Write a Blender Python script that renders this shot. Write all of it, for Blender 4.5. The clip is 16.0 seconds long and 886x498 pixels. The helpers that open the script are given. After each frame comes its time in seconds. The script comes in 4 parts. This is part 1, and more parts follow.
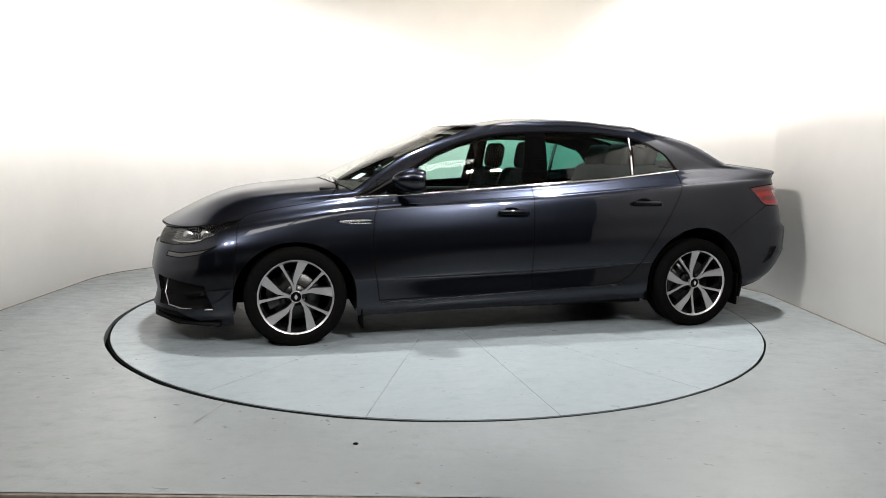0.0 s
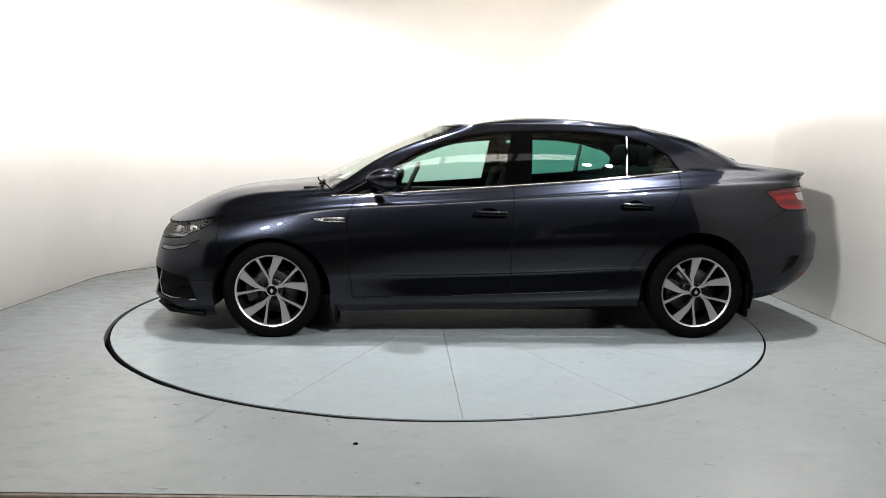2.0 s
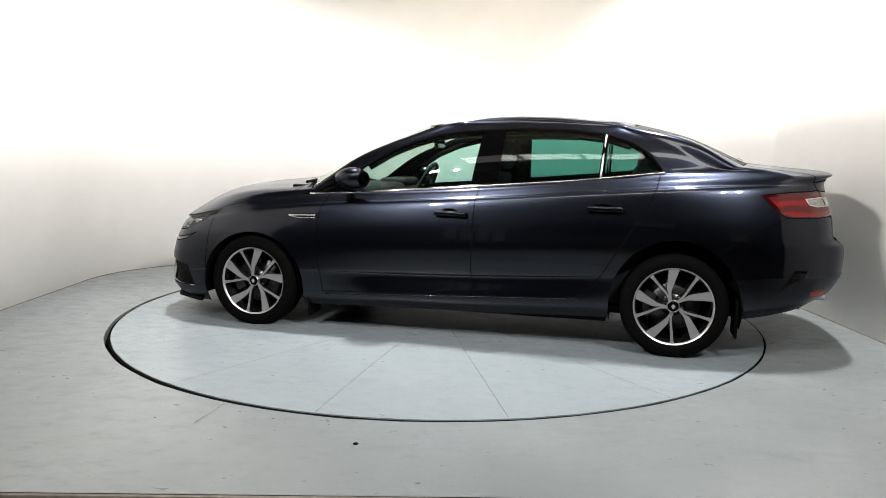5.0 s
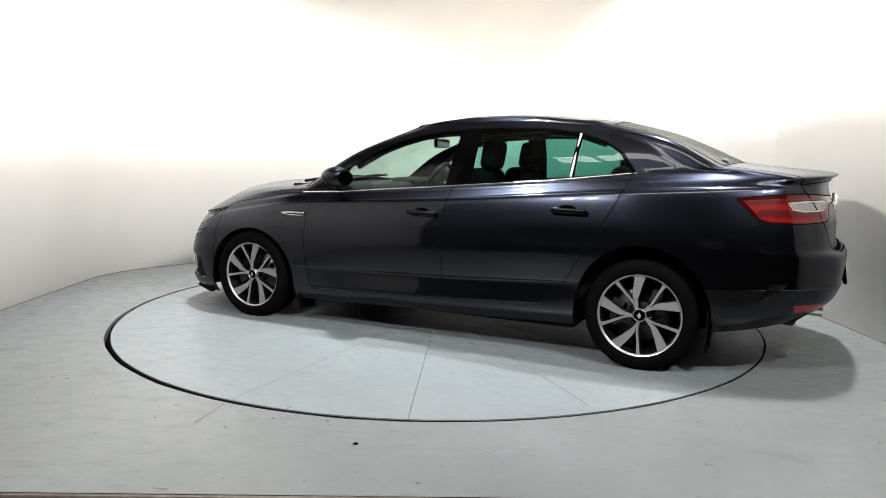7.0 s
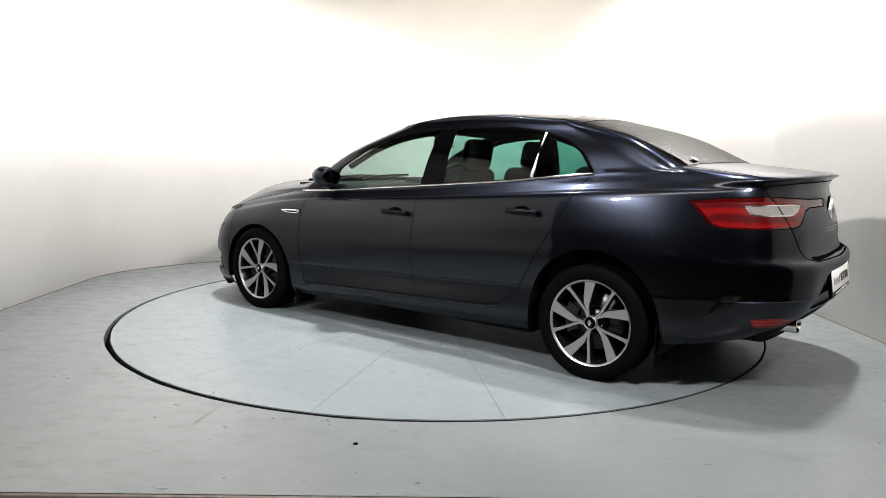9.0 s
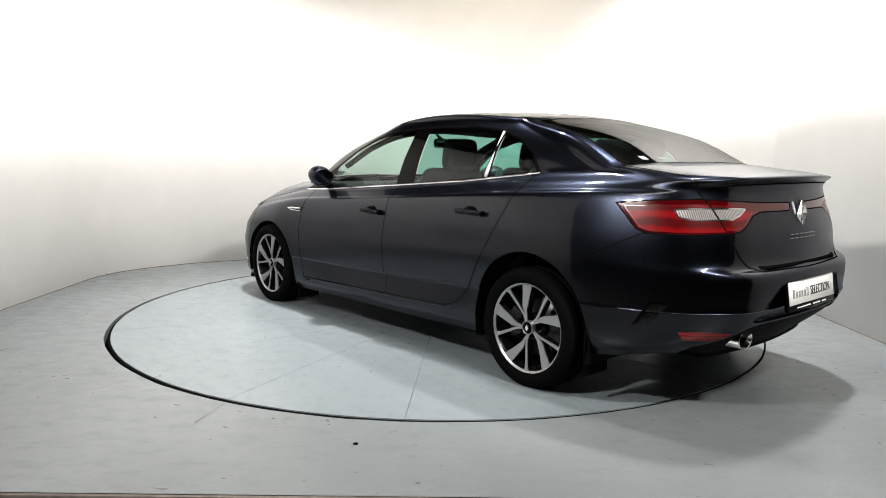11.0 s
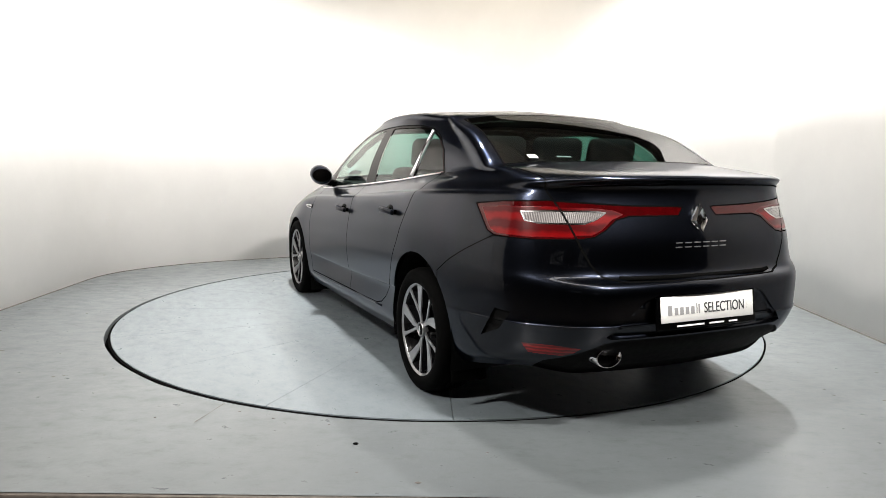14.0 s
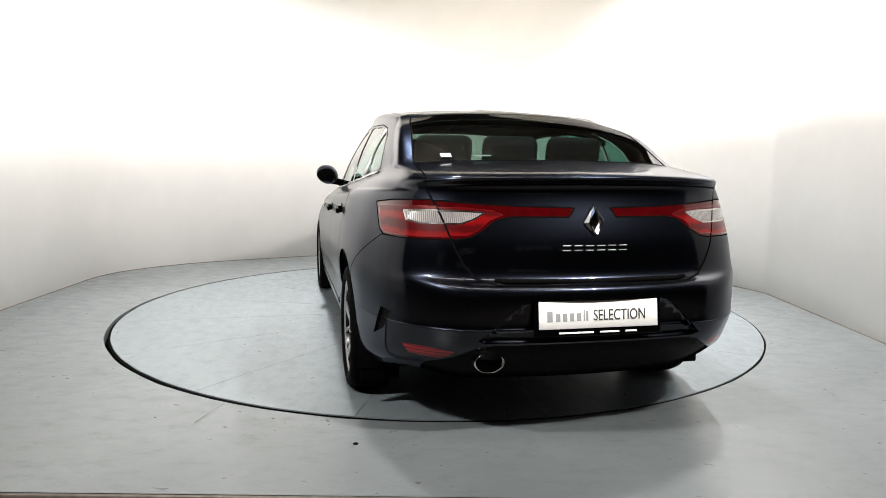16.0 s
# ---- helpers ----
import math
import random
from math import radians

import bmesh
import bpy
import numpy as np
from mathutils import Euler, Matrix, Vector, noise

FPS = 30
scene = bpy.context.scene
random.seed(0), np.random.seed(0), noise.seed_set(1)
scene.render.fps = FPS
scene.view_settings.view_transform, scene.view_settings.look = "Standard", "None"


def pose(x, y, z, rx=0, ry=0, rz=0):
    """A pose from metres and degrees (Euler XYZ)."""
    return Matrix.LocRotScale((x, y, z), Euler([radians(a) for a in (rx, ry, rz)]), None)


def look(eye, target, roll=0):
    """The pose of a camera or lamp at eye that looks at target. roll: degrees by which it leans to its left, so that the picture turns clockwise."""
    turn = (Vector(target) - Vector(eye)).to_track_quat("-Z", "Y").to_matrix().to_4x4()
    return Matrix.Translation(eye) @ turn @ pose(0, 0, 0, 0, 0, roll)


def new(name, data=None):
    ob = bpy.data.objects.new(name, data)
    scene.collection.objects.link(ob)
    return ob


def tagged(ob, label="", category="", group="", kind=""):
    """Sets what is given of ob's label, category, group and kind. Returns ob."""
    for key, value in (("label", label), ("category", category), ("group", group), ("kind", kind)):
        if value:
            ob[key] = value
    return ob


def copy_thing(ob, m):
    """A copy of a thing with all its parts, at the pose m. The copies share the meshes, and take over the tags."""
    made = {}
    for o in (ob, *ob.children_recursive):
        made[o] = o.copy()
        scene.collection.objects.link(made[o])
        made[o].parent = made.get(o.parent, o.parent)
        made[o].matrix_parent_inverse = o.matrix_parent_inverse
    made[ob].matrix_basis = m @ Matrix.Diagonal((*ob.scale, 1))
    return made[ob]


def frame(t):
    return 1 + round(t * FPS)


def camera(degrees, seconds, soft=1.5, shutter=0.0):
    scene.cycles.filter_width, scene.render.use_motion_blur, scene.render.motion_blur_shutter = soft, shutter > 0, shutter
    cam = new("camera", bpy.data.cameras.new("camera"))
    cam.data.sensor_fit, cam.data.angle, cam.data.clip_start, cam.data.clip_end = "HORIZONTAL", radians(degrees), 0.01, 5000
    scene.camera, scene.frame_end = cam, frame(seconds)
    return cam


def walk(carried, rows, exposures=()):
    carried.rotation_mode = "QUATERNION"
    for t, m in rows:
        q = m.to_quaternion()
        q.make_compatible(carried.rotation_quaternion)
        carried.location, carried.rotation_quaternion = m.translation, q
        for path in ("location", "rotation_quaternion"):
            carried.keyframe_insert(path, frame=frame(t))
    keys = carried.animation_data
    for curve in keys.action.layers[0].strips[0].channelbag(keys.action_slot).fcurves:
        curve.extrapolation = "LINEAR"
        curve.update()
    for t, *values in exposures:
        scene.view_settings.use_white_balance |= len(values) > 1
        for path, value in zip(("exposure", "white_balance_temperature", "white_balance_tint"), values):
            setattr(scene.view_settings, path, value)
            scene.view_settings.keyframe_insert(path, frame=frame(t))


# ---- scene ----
# Camera: on a tripod before the photo booth, standing still.
cam = camera(64.07, 16.0, soft=0.6)
EYE = pose(0, -5.238, 1.156, 82.49, 0, -0.31) @ pose(0, 0, 0, 0, 0, 0.78)
walk(cam, [(0.0, EYE), (16.0, EYE)], exposures=[(0.0, -0.74), (16.0, -0.74)])

# ---- light ----
world = bpy.data.worlds.new("hall_air")
world.use_nodes = True
scene.world = world
wbg = world.node_tree.nodes["Background"]
wbg.inputs["Color"].default_value = (0.9, 0.95, 1.0, 1)
wbg.inputs["Strength"].default_value = 0.03


def area_lamp(name, eye, target, watts, sx, sy, colour, spread=180):
    data = bpy.data.lights.new(name, "AREA")
    data.energy, data.shape, data.size, data.size_y, data.color = watts, "RECTANGLE", sx, sy, colour
    data.spread = radians(spread)
    ob = new(name, data)
    ob.matrix_world = look(eye, target)
    return ob


WARM = (1.0, 0.84, 0.55)
NEUTRAL = (1.0, 0.965, 0.92)
# two lamps hung over the booth, a warm wash on the back wall, two small spots before the booth
area_lamp("booth_lamp_left", (-1.1, 0.7, 6.0), (-0.9, 0.4, 0), 310, 0.42, 0.26, (1.0, 0.96, 0.915), 74)
area_lamp("booth_lamp_right", (2.2, 0.1, 6.0), (1.9, 0.0, 0), 290, 0.40, 0.26, (1.0, 0.965, 0.93), 74)
area_lamp("booth_lamp_back", (0.3, 1.9, 3.5), (0.3, 2.9, 2.4), 9, 1.8, 0.2, WARM)
for x, aim, watts in ((-2.5, 2.6, 84), (2.4, -2.6, 110)):
    for dx in (-0.2, 0.2):
        area_lamp("booth_spot", (x + dx, -4.3, 3.5), (aim + dx, 0.7, 0.2), watts, 0.12, 0.10, NEUTRAL, 100)

# ---- materials ----


def nodes_of(name):
    m = bpy.data.materials.new(name)
    m.use_nodes = True
    return m, m.node_tree.nodes, m.node_tree.links, m.node_tree.nodes["Principled BSDF"]


def noise_tex(n, l, scale, detail=6.0, rough=0.6, coord="Object", stretch=None):
    tc = n.new("ShaderNodeTexCoord")
    tex = n.new("ShaderNodeTexNoise")
    tex.inputs["Scale"].default_value, tex.inputs["Detail"].default_value, tex.inputs["Roughness"].default_value = scale, detail, rough
    if stretch:
        mp = n.new("ShaderNodeMapping")
        mp.inputs["Scale"].default_value = stretch
        l.new(tc.outputs[coord], mp.inputs["Vector"])
        l.new(mp.outputs["Vector"], tex.inputs["Vector"])
    else:
        l.new(tc.outputs[coord], tex.inputs["Vector"])
    return tex.outputs["Fac"]


def ramp(n, l, fac, stops):
    r = n.new("ShaderNodeValToRGB")
    while len(r.color_ramp.elements) < len(stops):
        r.color_ramp.elements.new(0.5)
    for e, (p, c) in zip(r.color_ramp.elements, stops):
        e.position, e.color = p, (*c, 1) if len(c) == 3 else (c[0], c[0], c[0], 1)
    l.new(fac, r.inputs["Fac"])
    return r.outputs["Color"]


def bump(n, l, fac, b, strength, dist=0.01):
    k = n.new("ShaderNodeBump")
    k.inputs["Strength"].default_value, k.inputs["Distance"].default_value = strength, dist
    l.new(fac, k.inputs["Height"])
    l.new(k.outputs["Normal"], b.inputs["Normal"])


def plain(name, colour, rough=0.5, metal=0.0, coat=0.0, grain=0.0, scale=60.0, spec=0.5):
    """A surface with a little tonal grain and uneven gloss."""
    m, n, l, b = nodes_of(name)
    f = noise_tex(n, l, scale)
    lo, hi = [c * (1 - 0.5 * grain) for c in colour], [min(1, c * (1 + 0.5 * grain)) for c in colour]
    l.new(ramp(n, l, f, [(0.3, lo), (0.7, hi)]), b.inputs["Base Color"])
    g = noise_tex(n, l, scale * 0.13)
    l.new(ramp(n, l, g, [(0.3, (max(0.0, rough - 0.05),)), (0.7, (min(1, rough + 0.05),))]), b.inputs["Roughness"])
    b.inputs["Metallic"].default_value = metal
    b.inputs["Coat Weight"].default_value, b.inputs["Coat Roughness"].default_value = coat, 0.02
    b.inputs["Specular IOR Level"].default_value = spec
    if grain:
        bump(n, l, f, b, 0.15 * grain, 0.002)
    return m


def paint_material(name):
    """Dark blue-grey metallic car paint under clear lacquer."""
    m, n, l, b = nodes_of(name)
    f = noise_tex(n, l, 900.0, 2.0)
    l.new(ramp(n, l, f, [(0.35, (0.0050, 0.0058, 0.0082)), (0.65, (0.0152, 0.0178, 0.0264))]), b.inputs["Base Color"])
    b.inputs["Metallic"].default_value, b.inputs["Roughness"].default_value = 1.0, 0.28
    b.inputs["Specular Tint"].default_value = (0.5, 0.52, 0.58, 1)
    b.inputs["Coat Weight"].default_value, b.inputs["Coat Roughness"].default_value = 0.55, 0.012
    b.inputs["Coat IOR"].default_value = 1.5
    return m


def glass_material(name, tint, least=0.04, most=1.0):
    """One tinted sheet: clear straight through, with a mirror gloss that grows at glancing angles, from either side."""
    m = bpy.data.materials.new(name)
    m.use_nodes = True
    n, l = m.node_tree.nodes, m.node_tree.links
    n.remove(n["Principled BSDF"])
    t, g, mix, lw = n.new("ShaderNodeBsdfTransparent"), n.new("ShaderNodeBsdfGlossy"), n.new("ShaderNodeMixShader"), n.new("ShaderNodeLayerWeight")
    t.inputs["Color"].default_value = (*tint, 1)
    g.inputs["Roughness"].default_value = 0.0
    lw.inputs["Blend"].default_value = 0.5
    power, rise = n.new("ShaderNodeMath"), n.new("ShaderNodeMath")
    power.operation, rise.operation = "POWER", "MULTIPLY_ADD"
    power.inputs[1].default_value = 5.0
    rise.inputs[1].default_value, rise.inputs[2].default_value = most - least, least
    l.new(lw.outputs["Facing"], power.inputs[0])
    l.new(power.outputs[0], rise.inputs[0])
    l.new(rise.outputs[0], mix.inputs["Fac"])
    l.new(t.outputs["BSDF"], mix.inputs[1])
    l.new(g.outputs["BSDF"], mix.inputs[2])
    l.new(mix.outputs["Shader"], n["Material Output"].inputs["Surface"])
    return m


def floor_material(name, light, dark, seed):
    """Painted concrete: pale blue-grey floor paint, scuffed and stained, with a dull uneven sheen."""
    m, n, l, b = nodes_of(name)
    big = noise_tex(n, l, 0.9 + seed, 5.0, 0.6)
    base = ramp(n, l, big, [(0.25, dark), (0.75, light)])
    scuff = noise_tex(n, l, 7.0, 10.0, 0.75, stretch=(1.0, 1.6, 1.0))
    sc = ramp(n, l, scuff, [(0.32, (0.60, 0.62, 0.60)), (0.46, (1, 1, 1))])
    fleck = noise_tex(n, l, 38.0, 8.0, 0.75)
    fl = ramp(n, l, fleck, [(0.27, (0.55, 0.55, 0.52)), (0.34, (1, 1, 1))])
    mixes = []
    for a, c, amount in ((base, sc, 0.45), (None, fl, 0.8)):
        k = n.new("ShaderNodeMix")
        k.data_type, k.blend_type = "RGBA", "MULTIPLY"
        k.inputs["Factor"].default_value = amount
        l.new(a if a is not None else mixes[-1], k.inputs["A"])
        l.new(c, k.inputs["B"])
        mixes.append(k.outputs["Result"])
    l.new(mixes[-1], b.inputs["Base Color"])
    l.new(ramp(n, l, scuff, [(0.3, (0.46,)), (0.7, (0.24,))]), b.inputs["Roughness"])
    bump(n, l, noise_tex(n, l, 14.0, 8.0, 0.65), b, 0.12, 0.01)
    return m


M_PAINT = paint_material("car_paint")
M_GLASS = glass_material("green_glass", (0.60, 0.80, 0.74))
M_SCREEN = glass_material("windscreen_glass", (0.80, 0.88, 0.82), 0.10)
M_PRIVACY = glass_material("privacy_glass", (0.24, 0.50, 0.44))
M_REARGLASS = glass_material("rear_glass", (0.20, 0.31, 0.27), 0.15, 0.30)
M_GLOSSBLACK = plain("gloss_black_trim", (0.0008, 0.0008, 0.0009), 0.05, spec=0.05)
M_BLACK = plain("black_plastic", (0.0015, 0.0015, 0.0016), 0.65, grain=0.5, scale=300, spec=0.06)
M_RUBBER = plain("tyre_rubber", (0.0013, 0.0013, 0.0013), 0.8, grain=0.3, scale=120, spec=0.03)
M_MIRROR = plain("mirror_silver", (0.22, 0.23, 0.25), 0.06, metal=1.0)
M_CHROME = plain("chrome", (0.82, 0.82, 0.83), 0.07, metal=1.0)
M_ALU = plain("machined_alloy", (0.35, 0.35, 0.36), 0.36, metal=0.9, grain=0.0, scale=400)
M_RIMBLACK = plain("black_rim_paint", (0.003, 0.003, 0.0035), 0.28, coat=0.1, spec=0.2)
M_DISC = plain("brake_steel", (0.05, 0.05, 0.05), 0.42, metal=0.9, grain=0.3, scale=90)
M_FABRIC = plain("dark_seat_fabric", (0.004, 0.004, 0.0045), 0.95, grain=0.2, scale=200, spec=0.1)
M_LINER = plain("grey_headlining", (0.05, 0.047, 0.045), 0.9, grain=0.4, scale=300)
M_DASH = plain("dark_dashboard", (0.003, 0.003, 0.0032), 0.7, grain=0.5, scale=250, spec=0.15)
M_GUIDE = plain("bright_red_lens", (0.075, 0.002, 0.003), 0.2, coat=0.5)
M_BRIGHT = plain("satin_bright_trim", (0.78, 0.78, 0.78), 0.38, metal=0.6)
M_PALEINK = plain("pale_grey_ink", (0.26, 0.26, 0.265), 0.5)
M_DEEPRED = plain("deep_red_lamp_lens", (0.030, 0.0004, 0.0008), 0.1, coat=0.5, grain=0.4, scale=25, spec=0.2)
M_LENS = glass_material("clear_lamp_cover", (0.66, 0.67, 0.68), 0.03, 0.35)


def ribbed(name, lo, hi, scale):
    m, n, l, b = nodes_of(name)
    tc, wv = n.new("ShaderNodeTexCoord"), n.new("ShaderNodeTexWave")
    wv.inputs["Scale"].default_value, wv.inputs["Distortion"].default_value = scale, 0.6
    wv.bands_direction = "Y"
    l.new(tc.outputs["Object"], wv.inputs["Vector"])
    l.new(ramp(n, l, wv.outputs["Fac"], [(0.2, lo), (0.8, hi)]), b.inputs["Base Color"])
    b.inputs["Roughness"].default_value, b.inputs["Metallic"].default_value = 0.2, 0.3
    b.inputs["Coat Weight"].default_value = 1.0
    bump(n, l, wv.outputs["Fac"], b, 0.4, 0.003)
    return m




def lens_material(name, lo, hi, scale):
    """Moulded red lamp plastic: soft bands of deep and bright red below a gloss."""
    m, n, l, b = nodes_of(name)
    tc, wv = n.new("ShaderNodeTexCoord"), n.new("ShaderNodeTexWave")
    wv.inputs["Scale"].default_value, wv.inputs["Distortion"].default_value, wv.inputs["Detail Scale"].default_value = scale, 2.5, 2.0
    wv.bands_direction = "Z"
    l.new(tc.outputs["Object"], wv.inputs["Vector"])
    l.new(ramp(n, l, wv.outputs["Fac"], [(0.25, lo), (0.85, hi)]), b.inputs["Base Color"])
    b.inputs["Roughness"].default_value, b.inputs["Specular IOR Level"].default_value = 0.3, 0.1
    b.inputs["Coat Weight"].default_value, b.inputs["Coat Roughness"].default_value = 0.6, 0.02
    return m


M_RED = lens_material("red_lamp_lens", (0.040, 0.0005, 0.0010), (0.115, 0.0010, 0.0016), 5.0)
M_REFLECTOR = lens_material("red_reflector", (0.10, 0.0012, 0.0022), (0.26, 0.003, 0.004), 20.0)
M_CLEAR = ribbed("ribbed_clear_lens", (0.11, 0.10, 0.10), (0.26, 0.245, 0.24), 44.0)
M_LAMPDARK = plain("smoked_lamp_lens", (0.006, 0.006, 0.0065), 0.15, coat=0.3, grain=0.4, scale=30)
M_LAMPCHROME = plain("lamp_reflector", (0.6, 0.6, 0.6), 0.15, metal=1.0, grain=0.2)
M_PLATE = plain("white_plate", (0.80, 0.80, 0.78), 0.3, grain=0.05, scale=30)
M_LETTER = plain("grey_letter_ink", (0.03, 0.03, 0.033), 0.5)
M_STICKER = plain("pale_blue_sticker", (0.42, 0.55, 0.60), 0.6, grain=0.2)
M_WHITE = plain("white_print", (0.75, 0.75, 0.75), 0.5)
M_FLOOR = floor_material("floor_paint", (0.128, 0.142, 0.149), (0.092, 0.102, 0.106), 0.0)
M_TABLE = floor_material("turntable_paint", (0.138, 0.159, 0.173), (0.116, 0.135, 0.147), 0.3)
# near-black for joints and rubber, also for shade coloured into slots
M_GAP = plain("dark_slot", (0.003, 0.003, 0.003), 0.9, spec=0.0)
M_WALL = plain("white_wall_paint", (0.90, 0.882, 0.858), 0.62, grain=0.04, scale=3.0)
M_HALL = plain("grey_hall_wall", (0.10, 0.085, 0.072), 0.8, grain=0.25, scale=2.0)
M_HALLFLOOR = plain("brown_hall_floor", (0.08, 0.067, 0.056), 0.6, grain=0.8, scale=14.0)

# ---- helpers for building ----


def mesh_object(name, bm, material, smooth=True):
    me = bpy.data.meshes.new(name)
    for f in bm.faces:
        f.smooth = smooth
    bm.to_mesh(me)
    bm.free()
    me.materials.append(material)
    return new(name, me)


def part(name, bm, material, parent, label="", smooth=True):
    ob = mesh_object(name, bm, material, smooth)
    ob.parent = parent
    if label:
        tagged(ob, label)
    return ob


def thing(name, label, category, group="", kind=""):
    return tagged(new(name), label, category, group, kind)


def box(bm, cx, cy, cz, sx, sy, sz, bevel=0.0, seg=2, m=None):
    t = Matrix.Translation((cx, cy, cz)) @ Matrix.Diagonal((sx, sy, sz, 1))
    geo = bmesh.ops.create_cube(bm, size=1.0, matrix=(m @ t) if m else t)
    if bevel:
        edges = {e for v in geo["verts"] for e in v.link_edges}
        bmesh.ops.bevel(bm, geom=list(edges), offset=bevel, segments=seg, profile=0.5, affect="EDGES")
    return bm


def rounded(cx, cy, cz, sx, sy, sz, bevel, seg=3, m=None):
    return box(bmesh.new(), cx, cy, cz, sx, sy, sz, bevel, seg, m)


def tube(points, radius, sides=8, bm=None, flat=1.0):
    """A round bar along a line of points, with closed ends."""
    bm = bm or bmesh.new()
    pts = [Vector(p) for p in points]
    rings = []
    for i, p in enumerate(pts):
        d = (pts[min(i + 1, len(pts) - 1)] - pts[max(i - 1, 0)]).normalized()
        a = d.cross(Vector((0, 0, 1)) if abs(d.z) < 0.95 else Vector((1, 0, 0))).normalized()
        b = a.cross(d)
        rings.append([bm.verts.new(p + radius * (a * math.cos(2 * math.pi * k / sides) * flat + b * math.sin(2 * math.pi * k / sides))) for k in range(sides)])
    for r, s in zip(rings, rings[1:]):
        for k in range(sides):
            bm.faces.new((r[k], r[(k + 1) % sides], s[(k + 1) % sides], s[k]))
    bm.faces.new(rings[0][::-1])
    bm.faces.new(rings[-1])
    return bm


def lathe(profile, m=None, steps=48, bm=None, closed=False):
    """Turns (radius, height) pairs about the local y axis."""
    bm = bm or bmesh.new()
    m = m or Matrix()
    rings = [[bm.verts.new(m @ Vector((r * math.cos(2 * math.pi * k / steps), h, r * math.sin(2 * math.pi * k / steps)))) for k in range(steps)] for r, h in profile]
    pairs = list(zip(rings, rings[1:])) + ([(rings[-1], rings[0])] if closed else [])
    for a, b in pairs:
        for k in range(steps):
            bm.faces.new((a[k], b[k], b[(k + 1) % steps], a[(k + 1) % steps]))
    return bm


def prism(bm, outline, y0, y1, m=None):
    """A plate with an (x, z) outline between two values of y."""
    m = m or Matrix()
    a = [bm.verts.new(m @ Vector((x, y0, z))) for x, z in outline]
    b = [bm.verts.new(m @ Vector((x, y1, z))) for x, z in outline]
    bm.faces.new(a)
    bm.faces.new(b[::-1])
    k = len(a)
    for i in range(k):
        bm.faces.new((a[i], b[i], b[(i + 1) % k], a[(i + 1) % k]))
    bmesh.ops.recalc_face_normals(bm, faces=bm.faces[:])
    return bm


# ---- the photo booth ----
LEFT_X, RIGHT_X, FRONT_Y, WALL_H = -3.17, 2.86, -2.95, 3.15


def plan_line():
    """The booth's wall in plan: straight left side, a wide curve round the back, straight right side."""
    pts = [(LEFT_X, FRONT_Y), (LEFT_X, -1.0), (LEFT_X, 0.4), (LEFT_X, 0.9)]
    back = [(-3.168, 1.14), (-3.13, 1.36), (-3.03, 1.60), (-2.80, 1.90), (-2.46, 2.20), (-1.88, 2.54), (-1.39, 2.79), (-0.7, 2.96), (0.1, 2.98), (0.9, 2.82), (1.6, 2.46), (2.2, 1.95), (2.62, 1.35), (RIGHT_X, 0.83)]
    keys = [(LEFT_X, 0.9)] + back
    for i in range(len(keys) - 1):
        p0, p1, p2, p3 = (Vector(keys[max(0, min(len(keys) - 1, i + k))]) for k in (-1, 0, 1, 2))
        for s in range(1, 7):
            t = s / 6
            pts.append(tuple(0.5 * (2 * p1 + (p2 - p0) * t + (2 * p0 - 5 * p1 + 4 * p2 - p3) * t * t + (3 * p1 - p0 - 3 * p2 + p3) * t ** 3)))
    return pts + [(RIGHT_X, -1.0), (RIGHT_X, FRONT_Y)]


PLAN = plan_line()


def offset_plan(d):
    out = []
    for i, p in enumerate(PLAN):
        a, b = Vector(PLAN[max(i - 1, 0)]), Vector(PLAN[min(i + 1, len(PLAN) - 1)])
        t = (b - a).normalized()
        out.append((p[0] - t.y * d, p[1] + t.x * d))
    return out


def wall_strip(inner, outer, z0, z1):
    bm = bmesh.new()
    rows = [[bm.verts.new((*p, z)) for p in line] for line, z in ((inner, z0), (inner, z1), (outer, z1), (outer, z0))]
    for a, b in zip(rows, rows[1:] + rows[:1]):
        for i in range(len(a) - 1):
            bm.faces.new((a[i], b[i], b[i + 1], a[i + 1]))
    for i in (0, -1):
        bm.faces.new([r[i] for r in rows])
    bmesh.ops.recalc_face_normals(bm, faces=bm.faces[:])
    return bm


tagged(mesh_object("wall_booth", wall_strip(PLAN, offset_plan(0.12), 0.0, WALL_H), M_WALL), "curved white painted wall of the photo booth", "wall", kind="structure")

# Floor with a round opening for the turntable.
R_TABLE, R_HOLE = 2.243, 2.268


